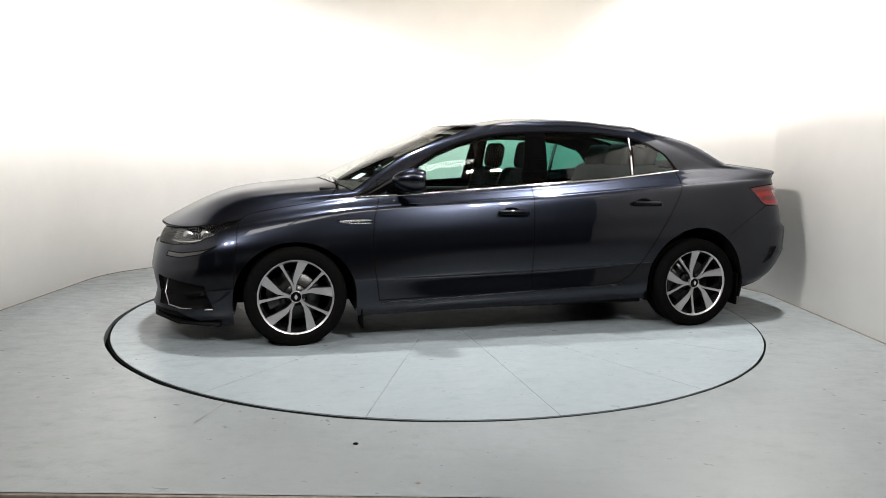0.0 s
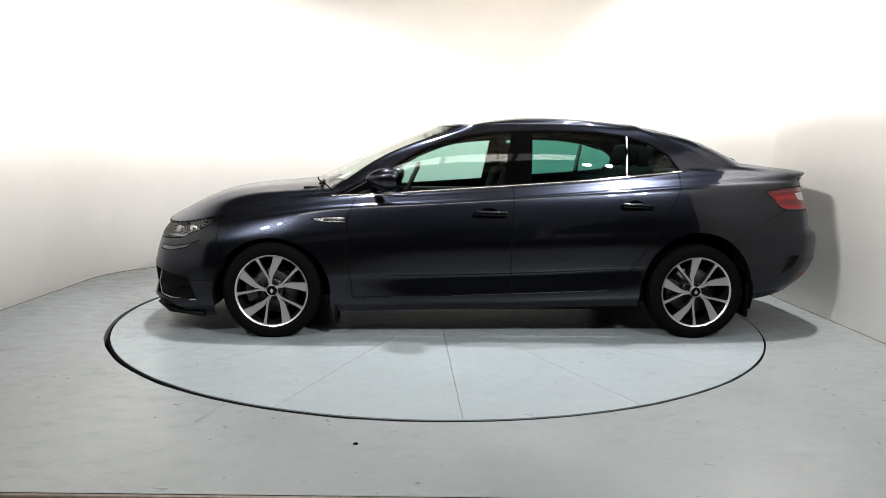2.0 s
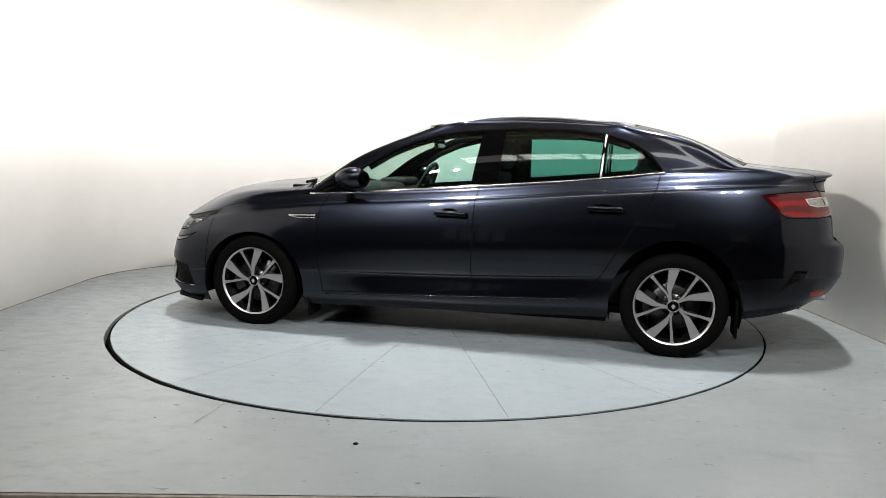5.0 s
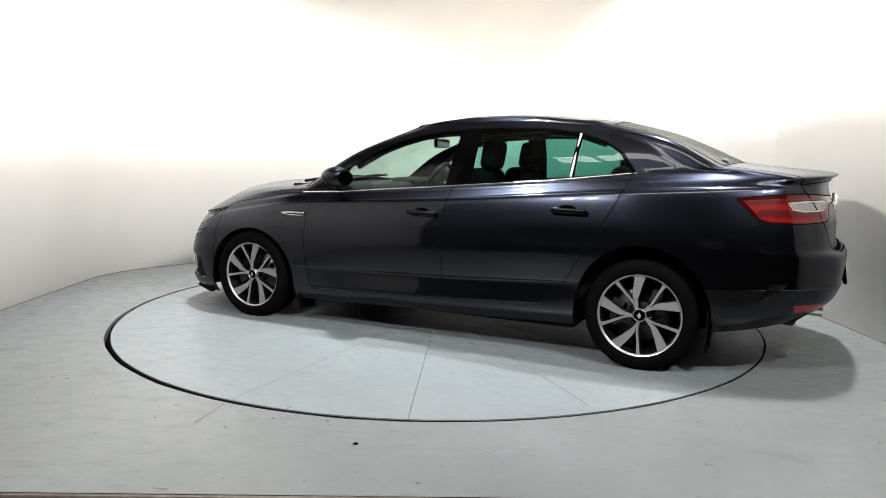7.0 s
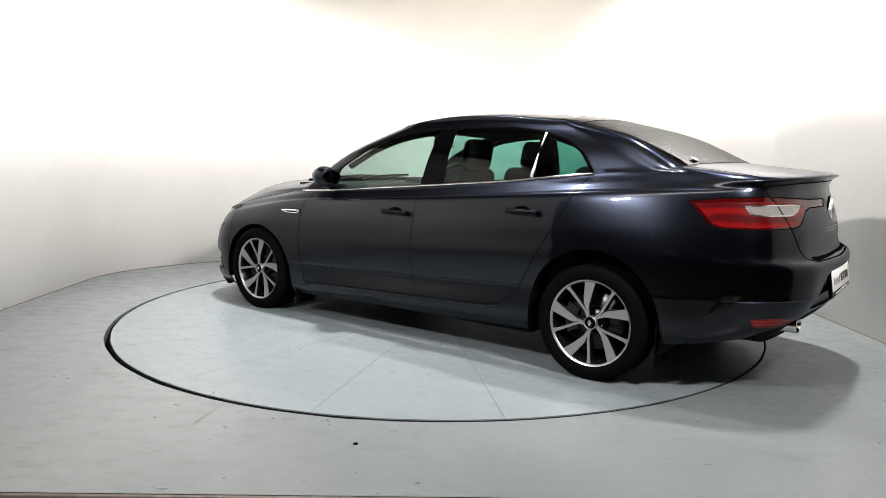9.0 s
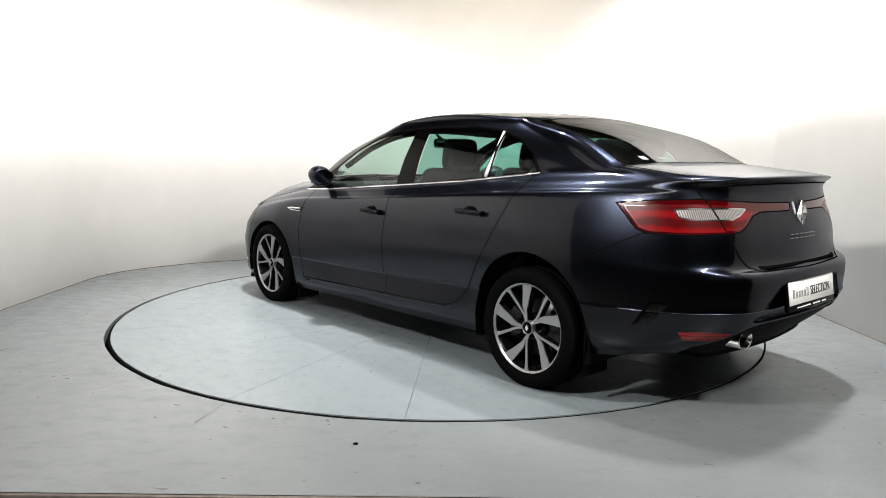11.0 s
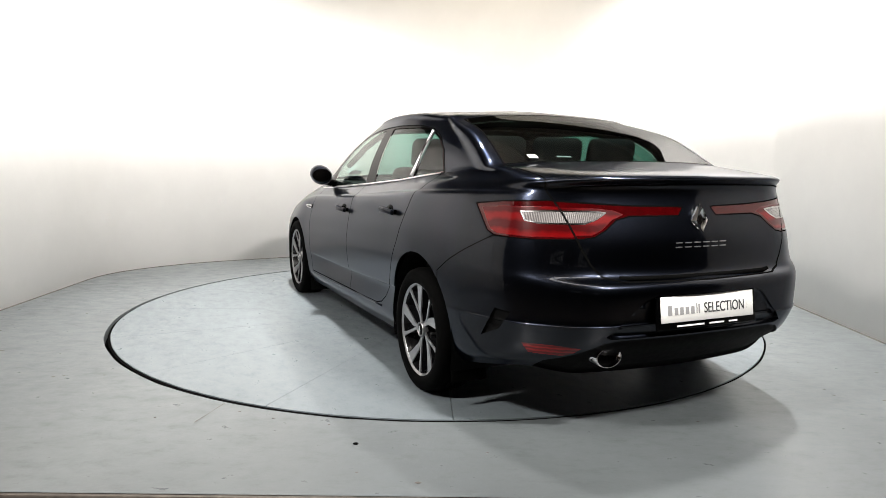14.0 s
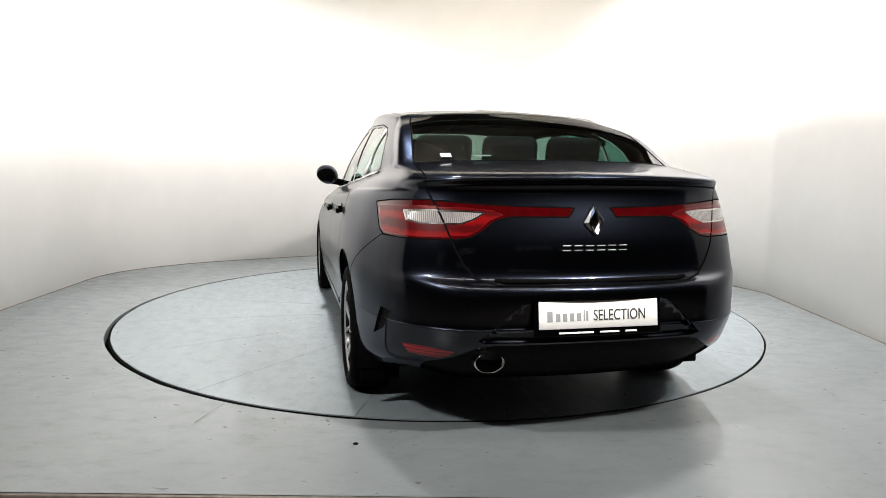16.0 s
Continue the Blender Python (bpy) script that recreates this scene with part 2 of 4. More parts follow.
def floor_ring():
    bm = bmesh.new()
    steps = 180
    ring = []
    for k in range(steps):
        a = 2 * math.pi * k / steps
        c, s = math.cos(a), math.sin(a)
        q = min((3.6 if c > 0 else 3.6) / max(abs(c), 1e-6), (3.4 if s > 0 else -FRONT_Y) / max(abs(s), 1e-6))
        # the slot is a little wider on the left and chipped along its rim
        r = R_HOLE + 0.012 * max(0, -c) - 0.014 * max(0, c) + 0.004 * noise.noise((8 * c, 8 * s, 0)) + 0.005 * max(0, noise.noise((30 * c, 30 * s, 3)))
        ring.append([bm.verts.new((r * c, r * s, z)) for z in (-0.06, 0.0)] + [bm.verts.new((q * c, q * s, 0.0))])
    for a, b in zip(ring, ring[1:] + ring[:1]):
        bm.faces.new((a[0], b[0], b[1], a[1]))
        bm.faces.new((a[1], b[1], b[2], a[2]))
    for sx in (-3.6, 3.6):
        for y, corner in ((3.4, 1), (FRONT_Y, -1)):
            near = [r[2] for r in ring if abs(abs(r[2].co.x) - 3.6) < 1e-4 or abs(r[2].co.y - y) < 1e-4]
            near = [v for v in near if v.co.x * sx > 0 and v.co.y * corner > 0]
            side = max((v for v in near if abs(abs(v.co.x) - 3.6) < 1e-4), key=lambda v: v.co.y * corner)
            edge = max((v for v in near if abs(v.co.y - y) < 1e-4), key=lambda v: v.co.x * sx)
            bm.faces.new((side, edge, bm.verts.new((sx, y, 0))))
    bmesh.ops.recalc_face_normals(bm, faces=bm.faces[:])
    return bm


tagged(mesh_object("floor", floor_ring(), M_FLOOR, False), "scuffed pale grey painted concrete floor", "floor", kind="structure")
# Near-black sheet under the turntable: the slot's shade as a colour.
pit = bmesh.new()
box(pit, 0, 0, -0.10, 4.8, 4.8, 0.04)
tagged(mesh_object("pit_shade_sheet", pit, M_GAP, False), "near-black sheet below the turntable, for the shade in its slot", "pit", kind="structure")
step = bmesh.new()
box(step, 0, FRONT_Y + 0.012, -0.04, 7.2, 0.05, 0.074, 0.008)
tagged(mesh_object("trim_floor_edge", step, M_HALLFLOOR, False), "worn brown edge strip of the booth floor", "edge strip", kind="structure")
hallfloor = bmesh.new()
box(hallfloor, 0, -7.0, -0.15, 16, 8.06, 0.2)
tagged(mesh_object("floor_hall", hallfloor, M_HALLFLOOR, False), "brown hall floor before the booth", "floor", kind="structure")


def turntable():
    """Sixteen painted plates round a centre disc, with hairline joints."""
    table = thing("turntable", "large round turntable with pale blue-grey painted plates", "turntable")
    r_in, joint = 0.60, 0.0011
    for k in range(16):
        bm = bmesh.new()
        a0, a1 = radians(22.5 * k + 0.6), radians(22.5 * (k + 1) + 0.6)
        arcs = []
        for r, z in ((r_in + joint, -0.05), (r_in + joint, 0.002), (1.4, 0.002), (R_TABLE, 0.002), (R_TABLE, -0.05)):
            d = joint * (0.6 + 0.5 * random.random()) / r
            row = []
            for j in range(13):
                a = a0 + d + (a1 - a0 - 2 * d) * j / 12
                rr = r + (0.003 * noise.noise((20 * math.cos(a), 20 * math.sin(a), 9)) if r == R_TABLE else 0)
                row.append(bm.verts.new((rr * math.cos(a), rr * math.sin(a), z)))
            arcs.append(row)
        for p, q in zip(arcs, arcs[1:]):
            for j in range(12):
                bm.faces.new((p[j], q[j], q[j + 1], p[j + 1]))
        for j in (0, 12):
            bm.faces.new([row[j] for row in arcs])
        bmesh.ops.recalc_face_normals(bm, faces=bm.faces[:])
        part("deck_plate", bm, M_TABLE, table, smooth=False)
    part("centre_plate", lathe([(0, 0.002), (r_in - joint, 0.002), (r_in - joint, -0.05)], pose(0, 0, 0, 90, 0, 0), 72), M_TABLE, table, smooth=False)
    # near-black ring in the rim slot: its shade is put in as colour
    part("rim_shade_ring", lathe([(R_TABLE - 0.006, -0.004), (R_TABLE + 0.016, -0.004), (R_TABLE + 0.016, -0.03)], pose(0, 0, 0, 90, 0, 0), 160), M_GAP, table, "near-black ring that puts shade into the slot round the turntable", False)
    return table


TABLE = turntable()

edge = bmesh.new()
for a, b in zip(PLAN, PLAN[1:]):
    tube([(a[0], a[1], 0.001), (b[0], b[1], 0.001)], 0.005, 5, edge)
tagged(mesh_object("trim_wall_foot", edge, M_HALLFLOOR, False), "thin dark joint at the foot of the booth wall", "wall joint", kind="structure")

# Hall around and behind the camera.
hall = bmesh.new()
box(hall, 0, -2.0, 4.0, 16, 18, 8.4)
bmesh.ops.reverse_faces(hall, faces=hall.faces[:])
tagged(mesh_object("wall_hall", hall, M_HALL, False), "dim grey hall around the booth", "wall", kind="structure")
M_CEILING = plain("beige_ceiling_paint", (0.80, 0.72, 0.64), 0.8, grain=0.15, scale=1.5)
lid_bm = bmesh.new()
box(lid_bm, 0, -2.0, 6.75, 15.9, 17.9, 0.1)
for k in range(6):
    box(lid_bm, 0, -9.5 + 3.0 * k, 6.62, 15.9, 0.14, 0.16)
tagged(mesh_object("ceiling", lid_bm, M_CEILING, False), "beige hall ceiling with cross beams", "ceiling", kind="structure")


def emitter(name, colour, strength):
    m, n, l, b = nodes_of(name)
    b.inputs["Base Color"].default_value = (0.8, 0.8, 0.8, 1)
    b.inputs["Emission Color"].default_value = (*colour, 1)
    b.inputs["Emission Strength"].default_value = strength
    return m


M_TUBE = emitter("lit_panel", (1.0, 0.96, 0.90), 16.0)


def light_panel(m):
    """A recessed ceiling light of the hall, as it mirrors in the car's windows."""
    p = thing("ceiling_light", "long white ceiling light before the booth", "ceiling light", "ceiling lights before the booth")
    frame_bm = bmesh.new()
    for sx, sy, cx, cy in ((.92, .02, 0, .28), (.92, .02, 0, -.28), (.02, .54, .45, 0), (.02, .54, -.45, 0)):
        box(frame_bm, cx, cy, .02, sx, sy, .05)
    part("frame", frame_bm, M_HALL, p, smooth=False)
    part("diffuser", box(bmesh.new(), 0, 0, .03, .88, .54, .01), M_TUBE, p, "glowing white diffuser", smooth=False)
    p.matrix_basis = m
    return p


first = light_panel(pose(-1.43, -3.55, 3.75, 35, 0, 0))
for k in range(1, 4):
    copy_thing(first, pose(-1.43 + k * 0.955, -3.55, 3.75, 35, 0, 0))


# windows of the hall behind the camera, seen only as reflections on the car
M_PANE = emitter("bright_pane", (0.95, 0.97, 1.0), 0.22)
for k, (x, z, cols, rows_n) in enumerate(((-0.9, 2.0, 5, 3), (3.4, 2.0, 4, 3), (-5.2, 2.0, 4, 3))):
    win = tagged(new("window_%d" % (k + 1)), "paned hall window in a dark frame", "window", kind="structure")
    fr = bmesh.new()
    w, h = 0.42, 0.34
    for i in range(cols + 1):
        box(fr, x + (i - cols / 2) * w, -10.93, z, 0.06, 0.08, rows_n * h + 0.06)
    for j in range(rows_n + 1):
        box(fr, x, -10.93, z + (j - rows_n / 2) * h, cols * w, 0.07, 0.06)
    part("window_frame", fr, M_HALL, win, smooth=False)
    for i in range(cols):
        for j in range(rows_n):
            part("pane", box(bmesh.new(), x + (i - cols / 2 + .5) * w, -10.95, z + (j - rows_n / 2 + .5) * h, w - 0.07, 0.02, h - 0.07), M_PANE, win, smooth=False)


# marks on the floor
def floor_strip(name, line, width, z, material, label, category):
    bm = bmesh.new()
    pts = [Vector((x, y, z)) for x, y in line]
    rows_v = []
    for i, q in enumerate(pts):
        d = (pts[min(i + 1, len(pts) - 1)] - pts[max(i - 1, 0)]).normalized()
        o = Vector((-d.y, d.x, 0)) * width * (0.5 + 0.4 * noise.noise(q * 9))
        rows_v.append((bm.verts.new(q + o), bm.verts.new(q - o)))
    for a, b in zip(rows_v, rows_v[1:]):
        bm.faces.new((a[1], b[1], b[0], a[0]))
    bmesh.ops.recalc_face_normals(bm, faces=bm.faces[:])
    return tagged(mesh_object(name, bm, material, False), label, category, kind="structure")


floor_strip("floor_crack", [(-0.985, -2.07), (-1.0, -2.12), (-1.012, -2.18), (-1.03, -2.25), (-1.045, -2.31)], 0.004, 0.0035, M_HALLFLOOR, "fine crack in the painted floor", "crack")
chip = bmesh.new()
bmesh.ops.create_icosphere(chip, subdivisions=2, radius=0.009, matrix=Matrix.Diagonal((1.3, 0.8, 0.5, 1)))
for v in chip.verts:
    v.co *= 1 + 0.25 * noise.noise(v.co * 160)
stone = tagged(mesh_object("stone_chip", chip, M_GAP, False), "small dark stone chip lying on the floor", "stone")
stone.location = (-0.325, -2.517, 0.004)
random.seed(4)
first_chip = None
for k in range(26):
    a = random.uniform(-math.pi, 0.1)
    r = random.uniform(2.34, 2.95)
    x, y = r * math.cos(a), max(r * math.sin(a), -2.85)
    bm = bmesh.new()
    n = random.randint(5, 8)
    size = random.uniform(0.004, 0.013)
    vs = [bm.verts.new((size * (0.6 + 0.6 * random.random()) * math.cos(2 * math.pi * j / n), size * 0.6 * (0.6 + 0.6 * random.random()) * math.sin(2 * math.pi * j / n), 0.0)) for j in range(n)]
    bm.faces.new(vs)
    geo = bmesh.ops.extrude_face_region(bm, geom=bm.faces[:])
    bmesh.ops.translate(bm, vec=(0, 0, 0.0012), verts=[v for v in geo["geom"] if isinstance(v, bmesh.types.BMVert)])
    bmesh.ops.recalc_face_normals(bm, faces=bm.faces[:])
    ob = tagged(mesh_object("paint_flake", bm, M_HALLFLOOR, False), "loose paint flake lying on the floor", "paint flake", "paint flakes on the floor")
    ob.location = (x, y, 0.0002)

# ---- the car ----
# Body surface: rings round the car from the nose (first point) along the left side to the tail (last point),
# lowest ring first. Each ring is drawn as a few design points (x forward, y left, z up).
HUB_F, HUB_R, R_TYRE = (1.356, 0.300), (-1.356, 0.304), 0.306


def pchip(keys, n):
    """Smooth line through key points without overshoot, n samples a span; mirrored in y beyond both ends."""
    k = np.array(keys, float)
    flip = np.array([1, -1, 1])
    p = np.vstack([k[1] * flip, k, k[-2] * flip])
    d = np.diff(p, axis=0)
    m = np.zeros_like(p)
    a, b = d[:-1], d[1:]
    same = a * b > 0
    m[1:-1][same] = (2 * a * b / np.where(same, a + b, 1))[same]
    m[1:-1, 1] = (a[:, 1] + b[:, 1]) / 2
    out = []
    for i in range(1, len(k)):
        for s in range(n if i < len(k) - 1 else n + 1):
            t = s / n
            out.append((2 * t ** 3 - 3 * t * t + 1) * p[i] + (t ** 3 - 2 * t * t + t) * m[i] + (-2 * t ** 3 + 3 * t * t) * p[i + 1] + (t ** 3 - t * t) * m[i + 1])
    return np.array(out)


RING_BOTTOM = [(2.22, 0, .14), (2.17, .42, .14), (2.03, .66, .13), (1.76, .79, .13), (1.36, .82, .16), (.96, .835, .165), (.35, .835, .178), (-.3, .835, .19), (-.9, .835, .205), (-1.356, .84, .21), (-1.8, .80, .255), (-2.04, .68, .295), (-2.12, .44, .255), (-2.15, 0, .25)]
RING_SILL = [(2.275, 0, 0.19), (2.225, 0.43, 0.19), (2.08, 0.69, 0.18), (1.78, 0.83, 0.2), (1.36, 0.87, 0.24), (0.96, 0.862, 0.235), (0.35, 0.868, 0.252), (-0.3, 0.87, 0.27), (-0.9, 0.872, 0.288), (-1.356, 0.875, 0.31), (-1.8, 0.845, 0.325), (-2.11, 0.70, 0.365), (-2.27, 0.45, 0.385), (-2.315, 0, 0.395)]
RING_LOW = [(2.25, 0, 0.3), (2.205, 0.42, 0.3), (2.08, 0.69, 0.3), (1.8, 0.85, 0.34), (1.36, 0.893, 0.38), (0.96, 0.88, 0.385), (0.35, 0.853, 0.39), (-0.3, 0.855, 0.41), (-0.9, 0.868, 0.44), (-1.356, 0.895, 0.46), (-1.8, 0.855, 0.475), (-2.15, 0.722, 0.485), (-2.325, 0.46, 0.49), (-2.35, 0, 0.49)]
RING_WIDE = [(2.27, 0, 0.42), (2.22, 0.41, 0.42), (2.09, 0.69, 0.42), (1.82, 0.85, 0.46), (1.36, 0.893, 0.5), (0.96, 0.885, 0.52), (0.35, 0.886, 0.555), (-0.3, 0.892, 0.585), (-0.9, 0.896, 0.61), (-1.356, 0.9, 0.63), (-1.8, 0.855, 0.645), (-2.15, 0.722, 0.655), (-2.33, 0.46, 0.648), (-2.368, 0, 0.648)]
RING_LEDGE = [(2.263, 0, 0.475), (2.21, 0.409, 0.475), (2.08, 0.684, 0.48), (1.82, 0.841, 0.53), (1.365, 0.887, 0.58), (0.96, 0.881, 0.61), (0.35, 0.882, 0.645), (-0.3, 0.887, 0.677), (-0.9, 0.891, 0.705), (-1.356, 0.895, 0.725), (-1.8, 0.850, 0.715), (-2.138, 0.712, 0.712), (-2.272, 0.45, 0.7), (-2.312, 0, 0.697)]
RING_CREASE = [(2.255, 0, 0.53), (2.2, 0.4, 0.53), (2.07, 0.67, 0.54), (1.82, 0.825, 0.6), (1.37, 0.872, 0.66), (0.96, 0.868, 0.7), (0.35, 0.87, 0.735), (-0.3, 0.875, 0.77), (-0.9, 0.884, 0.8), (-1.356, 0.884, 0.82), (-1.8, 0.828, 0.83), (-2.118, 0.698, 0.835), (-2.255, 0.44, 0.83), (-2.3, 0, 0.83)]
RING_SHOULDER = [(2.225, 0, 0.63), (2.17, 0.38, 0.63), (2.03, 0.64, 0.64), (1.8, 0.785, 0.68), (1.38, 0.83, 0.755), (0.97, 0.835, 0.81), (0.35, 0.838, 0.85), (-0.3, 0.85, 0.89), (-0.9, 0.857, 0.935), (-1.35, 0.850, 0.965), (-1.8, 0.782, 0.985), (-2.075, 0.672, 0.99), (-2.205, 0.43, 0.995), (-2.25, 0, 1)]
RING_EDGE = [(2.165, 0, 0.727), (2.1, 0.35, 0.727), (1.97, 0.6, 0.73), (1.78, 0.72, 0.753), (1.4, 0.755, 0.815), (1, 0.775, 0.865), (0.35, 0.785, 0.9), (-0.3, 0.79, 0.945), (-0.9, 0.785, 0.995), (-1.35, 0.775, 1.03), (-1.8, 0.722, 1.052), (-2.08, 0.645, 1.070), (-2.232, 0.42, 1.082), (-2.28, 0, 1.088)]
RING_LID = [(1.75, 0, 0.918), (1.73, 0.33, 0.908), (1.62, 0.55, 0.884), (1.45, 0.66, 0.873), (1.2, 0.72, 0.873), (0.92, 0.755, 0.888), (0.35, 0.768, 0.917), (-0.3, 0.772, 0.962), (-0.9, 0.762, 1.014), (-1.33, 0.732, 1.055), (-1.68, 0.69, 1.083), (-1.88, 0.640, 1.100), (-1.98, 0.40, 1.112), (-2, 0, 1.117)]
RING_BELT = [(1.16, 0, 0.992), (1.12, 0.35, 0.980), (1.03, 0.6, 0.947), (0.985, 0.705, 0.925), (0.92, 0.737, 0.912), (0.8, 0.744, 0.905), (0.35, 0.745, 0.93), (-0.3, 0.75, 0.975), (-0.9, 0.738, 1.03), (-1.3, 0.705, 1.075), (-1.55, 0.685, 1.100), (-1.7, 0.650, 1.118), (-1.765, 0.40, 1.135), (-1.785, 0, 1.14)]
RING_GLASS = [(0.8, 0, 1.158), (0.78, 0.32, 1.152), (0.69, 0.56, 1.152), (0.63, 0.625, 1.16), (0.53, 0.655, 1.16), (0.4, 0.672, 1.152), (0.08, 0.69, 1.145), (-0.34, 0.695, 1.165), (-0.78, 0.687, 1.19), (-1.08, 0.668, 1.205), (-1.3, 0.645, 1.225), (-1.42, 0.605, 1.264), (-1.42, 0.37, 1.290), (-1.42, 0, 1.299)]
RING_RAIL = [(0.36, 0, 1.346), (0.34, 0.3, 1.338), (0.27, 0.5, 1.326), (0.21, 0.555, 1.324), (0.12, 0.578, 1.339), (0, 0.588, 1.351), (-0.2, 0.595, 1.358), (-0.4, 0.597, 1.361), (-0.65, 0.592, 1.355), (-0.87, 0.588, 1.338), (-1.02, 0.578, 1.332), (-1.09, 0.548, 1.345), (-1.11, 0.33, 1.372), (-1.10, 0, 1.384)]
RING_ROOF = [(0.24, 0, 1.372), (0.22, 0.28, 1.37), (0.16, 0.44, 1.369), (0.11, 0.49, 1.362), (0.04, 0.51, 1.374), (-0.06, 0.52, 1.387), (-0.22, 0.525, 1.404), (-0.4, 0.525, 1.409), (-0.62, 0.52, 1.404), (-0.8, 0.51, 1.391), (-0.93, 0.50, 1.381), (-0.985, 0.46, 1.381), (-1.01, 0.25, 1.393), (-1.0, 0, 1.402)]
RING_CROWN = [(0.14, 0, 1.382), (0.135, 0, 1.383), (0.12, 0, 1.385), (0.08, 0, 1.39), (0.02, 0, 1.398), (-0.07, 0, 1.412), (-0.22, 0, 1.433), (-0.4, 0, 1.44), (-0.6, 0, 1.434), (-0.72, 0, 1.428), (-0.78, 0, 1.418), (-0.83, 0, 1.420), (-0.86, 0, 1.418), (-0.86, 0, 1.418)]


def between(low, high, share, out):
    """A ring part of the way between two others, pushed outwards by the amounts given for some of its points."""
    return [tuple(a + (b - a) * share + (out.get(i, 0) if k == 1 else 0) for k, (a, b) in enumerate(zip(p, q))) for i, (p, q) in enumerate(zip(low, high))]


# a fold along the foot of the doors, and the hollow below the boot's lip
RING_FOLD = between(RING_LOW, RING_WIDE, 0.16, {5: 0.004, 6: 0.014, 7: 0.014, 8: 0.004})
RING_HOLLOW = between(RING_SHOULDER, RING_EDGE, 0.5, {})[:11] + [(-2.076, 0.655, 1.030), (-2.210, 0.425, 1.045), (-2.257, 0, 1.050)]
LOWER = [RING_BOTTOM, RING_SILL, RING_LOW, RING_FOLD, RING_WIDE, RING_LEDGE, RING_CREASE, RING_SHOULDER, RING_HOLLOW, RING_EDGE, RING_LID, RING_BELT]
UPPER = [RING_BELT, RING_GLASS, RING_RAIL, RING_ROOF, RING_CROWN]
NU, NV = 10, 6
U_LAST = 13 * NU


def catmull(lines, n):
    """Rows between rings by Catmull-Rom, n steps a span."""
    out = []
    for i in range(len(lines) - 1):
        p0, p1, p2, p3 = (lines[max(0, min(len(lines) - 1, i + k))] for k in (-1, 0, 1, 2))
        if i == 0:
            p0 = 2 * p1 - p2
        if i == len(lines) - 2:
            p3 = 2 * p2 - p1
        for s in range(n if i < len(lines) - 2 else n + 1):
            t = s / n
            out.append(0.5 * (2 * p1 + (p2 - p0) * t + (2 * p0 - 5 * p1 + 4 * p2 - p3) * t * t + (3 * p1 - p0 - 3 * p2 + p3) * t ** 3))
    return out


LOW_ROWS = catmull([pchip(r, NU) for r in LOWER], NV)
UP_ROWS = catmull([pchip(r, NU) for r in UPPER], NV)
ROWS = LOW_ROWS + UP_ROWS[1:]
V_BELT = len(LOW_ROWS) - 1

# regions of the shell
(BODY, TRIM, GLASS_F, GLASS_R, GLASS_Q, DOOR_F, DOOR_R, FENDER, HOOD, SCREEN, BACKLIGHT, ROOF, BOOT, TAIL_Q, TAIL_B, BUMPER_R, VALANCE,
 REFLECTOR, BUMPER_F, HEADLAMP, GRILLE, SILL, CUT, REVERSE_Q, REVERSE_B, DRL, COWL, FOG, SHOULDER_RED, SLOT, PLATE_BAY) = range(31)

BELT_LINE = [(.99, .893), (.693, .907), (-.183, .971), (-.749, 1.015), (-1.276, 1.073)]
WINDOW_TOP = [(.80, .985), (.602, 1.090), (.444, 1.186), (.286, 1.250), (.131, 1.291), (-.026, 1.313), (-.184, 1.324), (-.393, 1.332), (-.709, 1.328), (-.916, 1.303), (-1.076, 1.255), (-1.191, 1.184)]


def inside(p, poly):
    x, y = p
    odd = False
    for (x0, y0), (x1, y1) in zip(poly, poly[1:] + poly[:1]):
        if (y0 > y) != (y1 > y) and x < (x1 - x0) * (y - y0) / (y1 - y0) + x0:
            odd = not odd
    return odd


def arch(hub, rx, rz):
    cx, cz = hub
    pts = [(cx + rx * math.cos(math.pi * k / 22), cz + rz * math.sin(math.pi * k / 22)) for k in range(23)]
    return [(cx + rx, 0.0)] + pts + [(cx - rx, 0.0)]


SIDE = (Vector((1, 0, 0)), Vector((0, 0, 1)))
REAR = (Vector((0, 1, 0)), Vector((0, 0, 1)))
Q = math.sqrt(0.5)
REAR_CORNER = (Vector((Q, Q, 0)), Vector((0, 0, 1)))
FRONT_CORNER = (Vector((Q, -Q, 0)), Vector((0, 0, 1)))


def carve(bm, lay, poly, axes, region, where, only=None):
    """Cuts the shell along an outline seen along one direction, and marks the faces within it."""
    a, b = axes
    n = len(poly)
    for i in range(n):
        p, q = poly[i], poly[(i + 1) % n]
        d = Vector((q[0] - p[0], q[1] - p[1]))
        if d.length < 1e-6:
            continue
        lo = [min(p[k], q[k]) - 0.004 for k in (0, 1)]
        hi = [max(p[k], q[k]) + 0.004 for k in (0, 1)]
        geom = set()
        for f in bm.faces:
            c = f.calc_center_median()
            if not where(c, f):
                continue
            s = [a.dot(v.co) for v in f.verts]
            t = [b.dot(v.co) for v in f.verts]
            if max(s) >= lo[0] and min(s) <= hi[0] and max(t) >= lo[1] and min(t) <= hi[1]:
                geom.add(f)
                geom.update(f.edges)
                geom.update(f.verts)
        if geom:
            bmesh.ops.bisect_plane(bm, geom=list(geom), dist=2e-4, plane_co=a * p[0] + b * p[1], plane_no=(a * d.y - b * d.x).normalized())
    for f in bm.faces:
        c = f.calc_center_median()
        if where(c, f) and (only is None or f[lay] in only) and inside((a.dot(c), b.dot(c)), poly):
            f[lay] = region


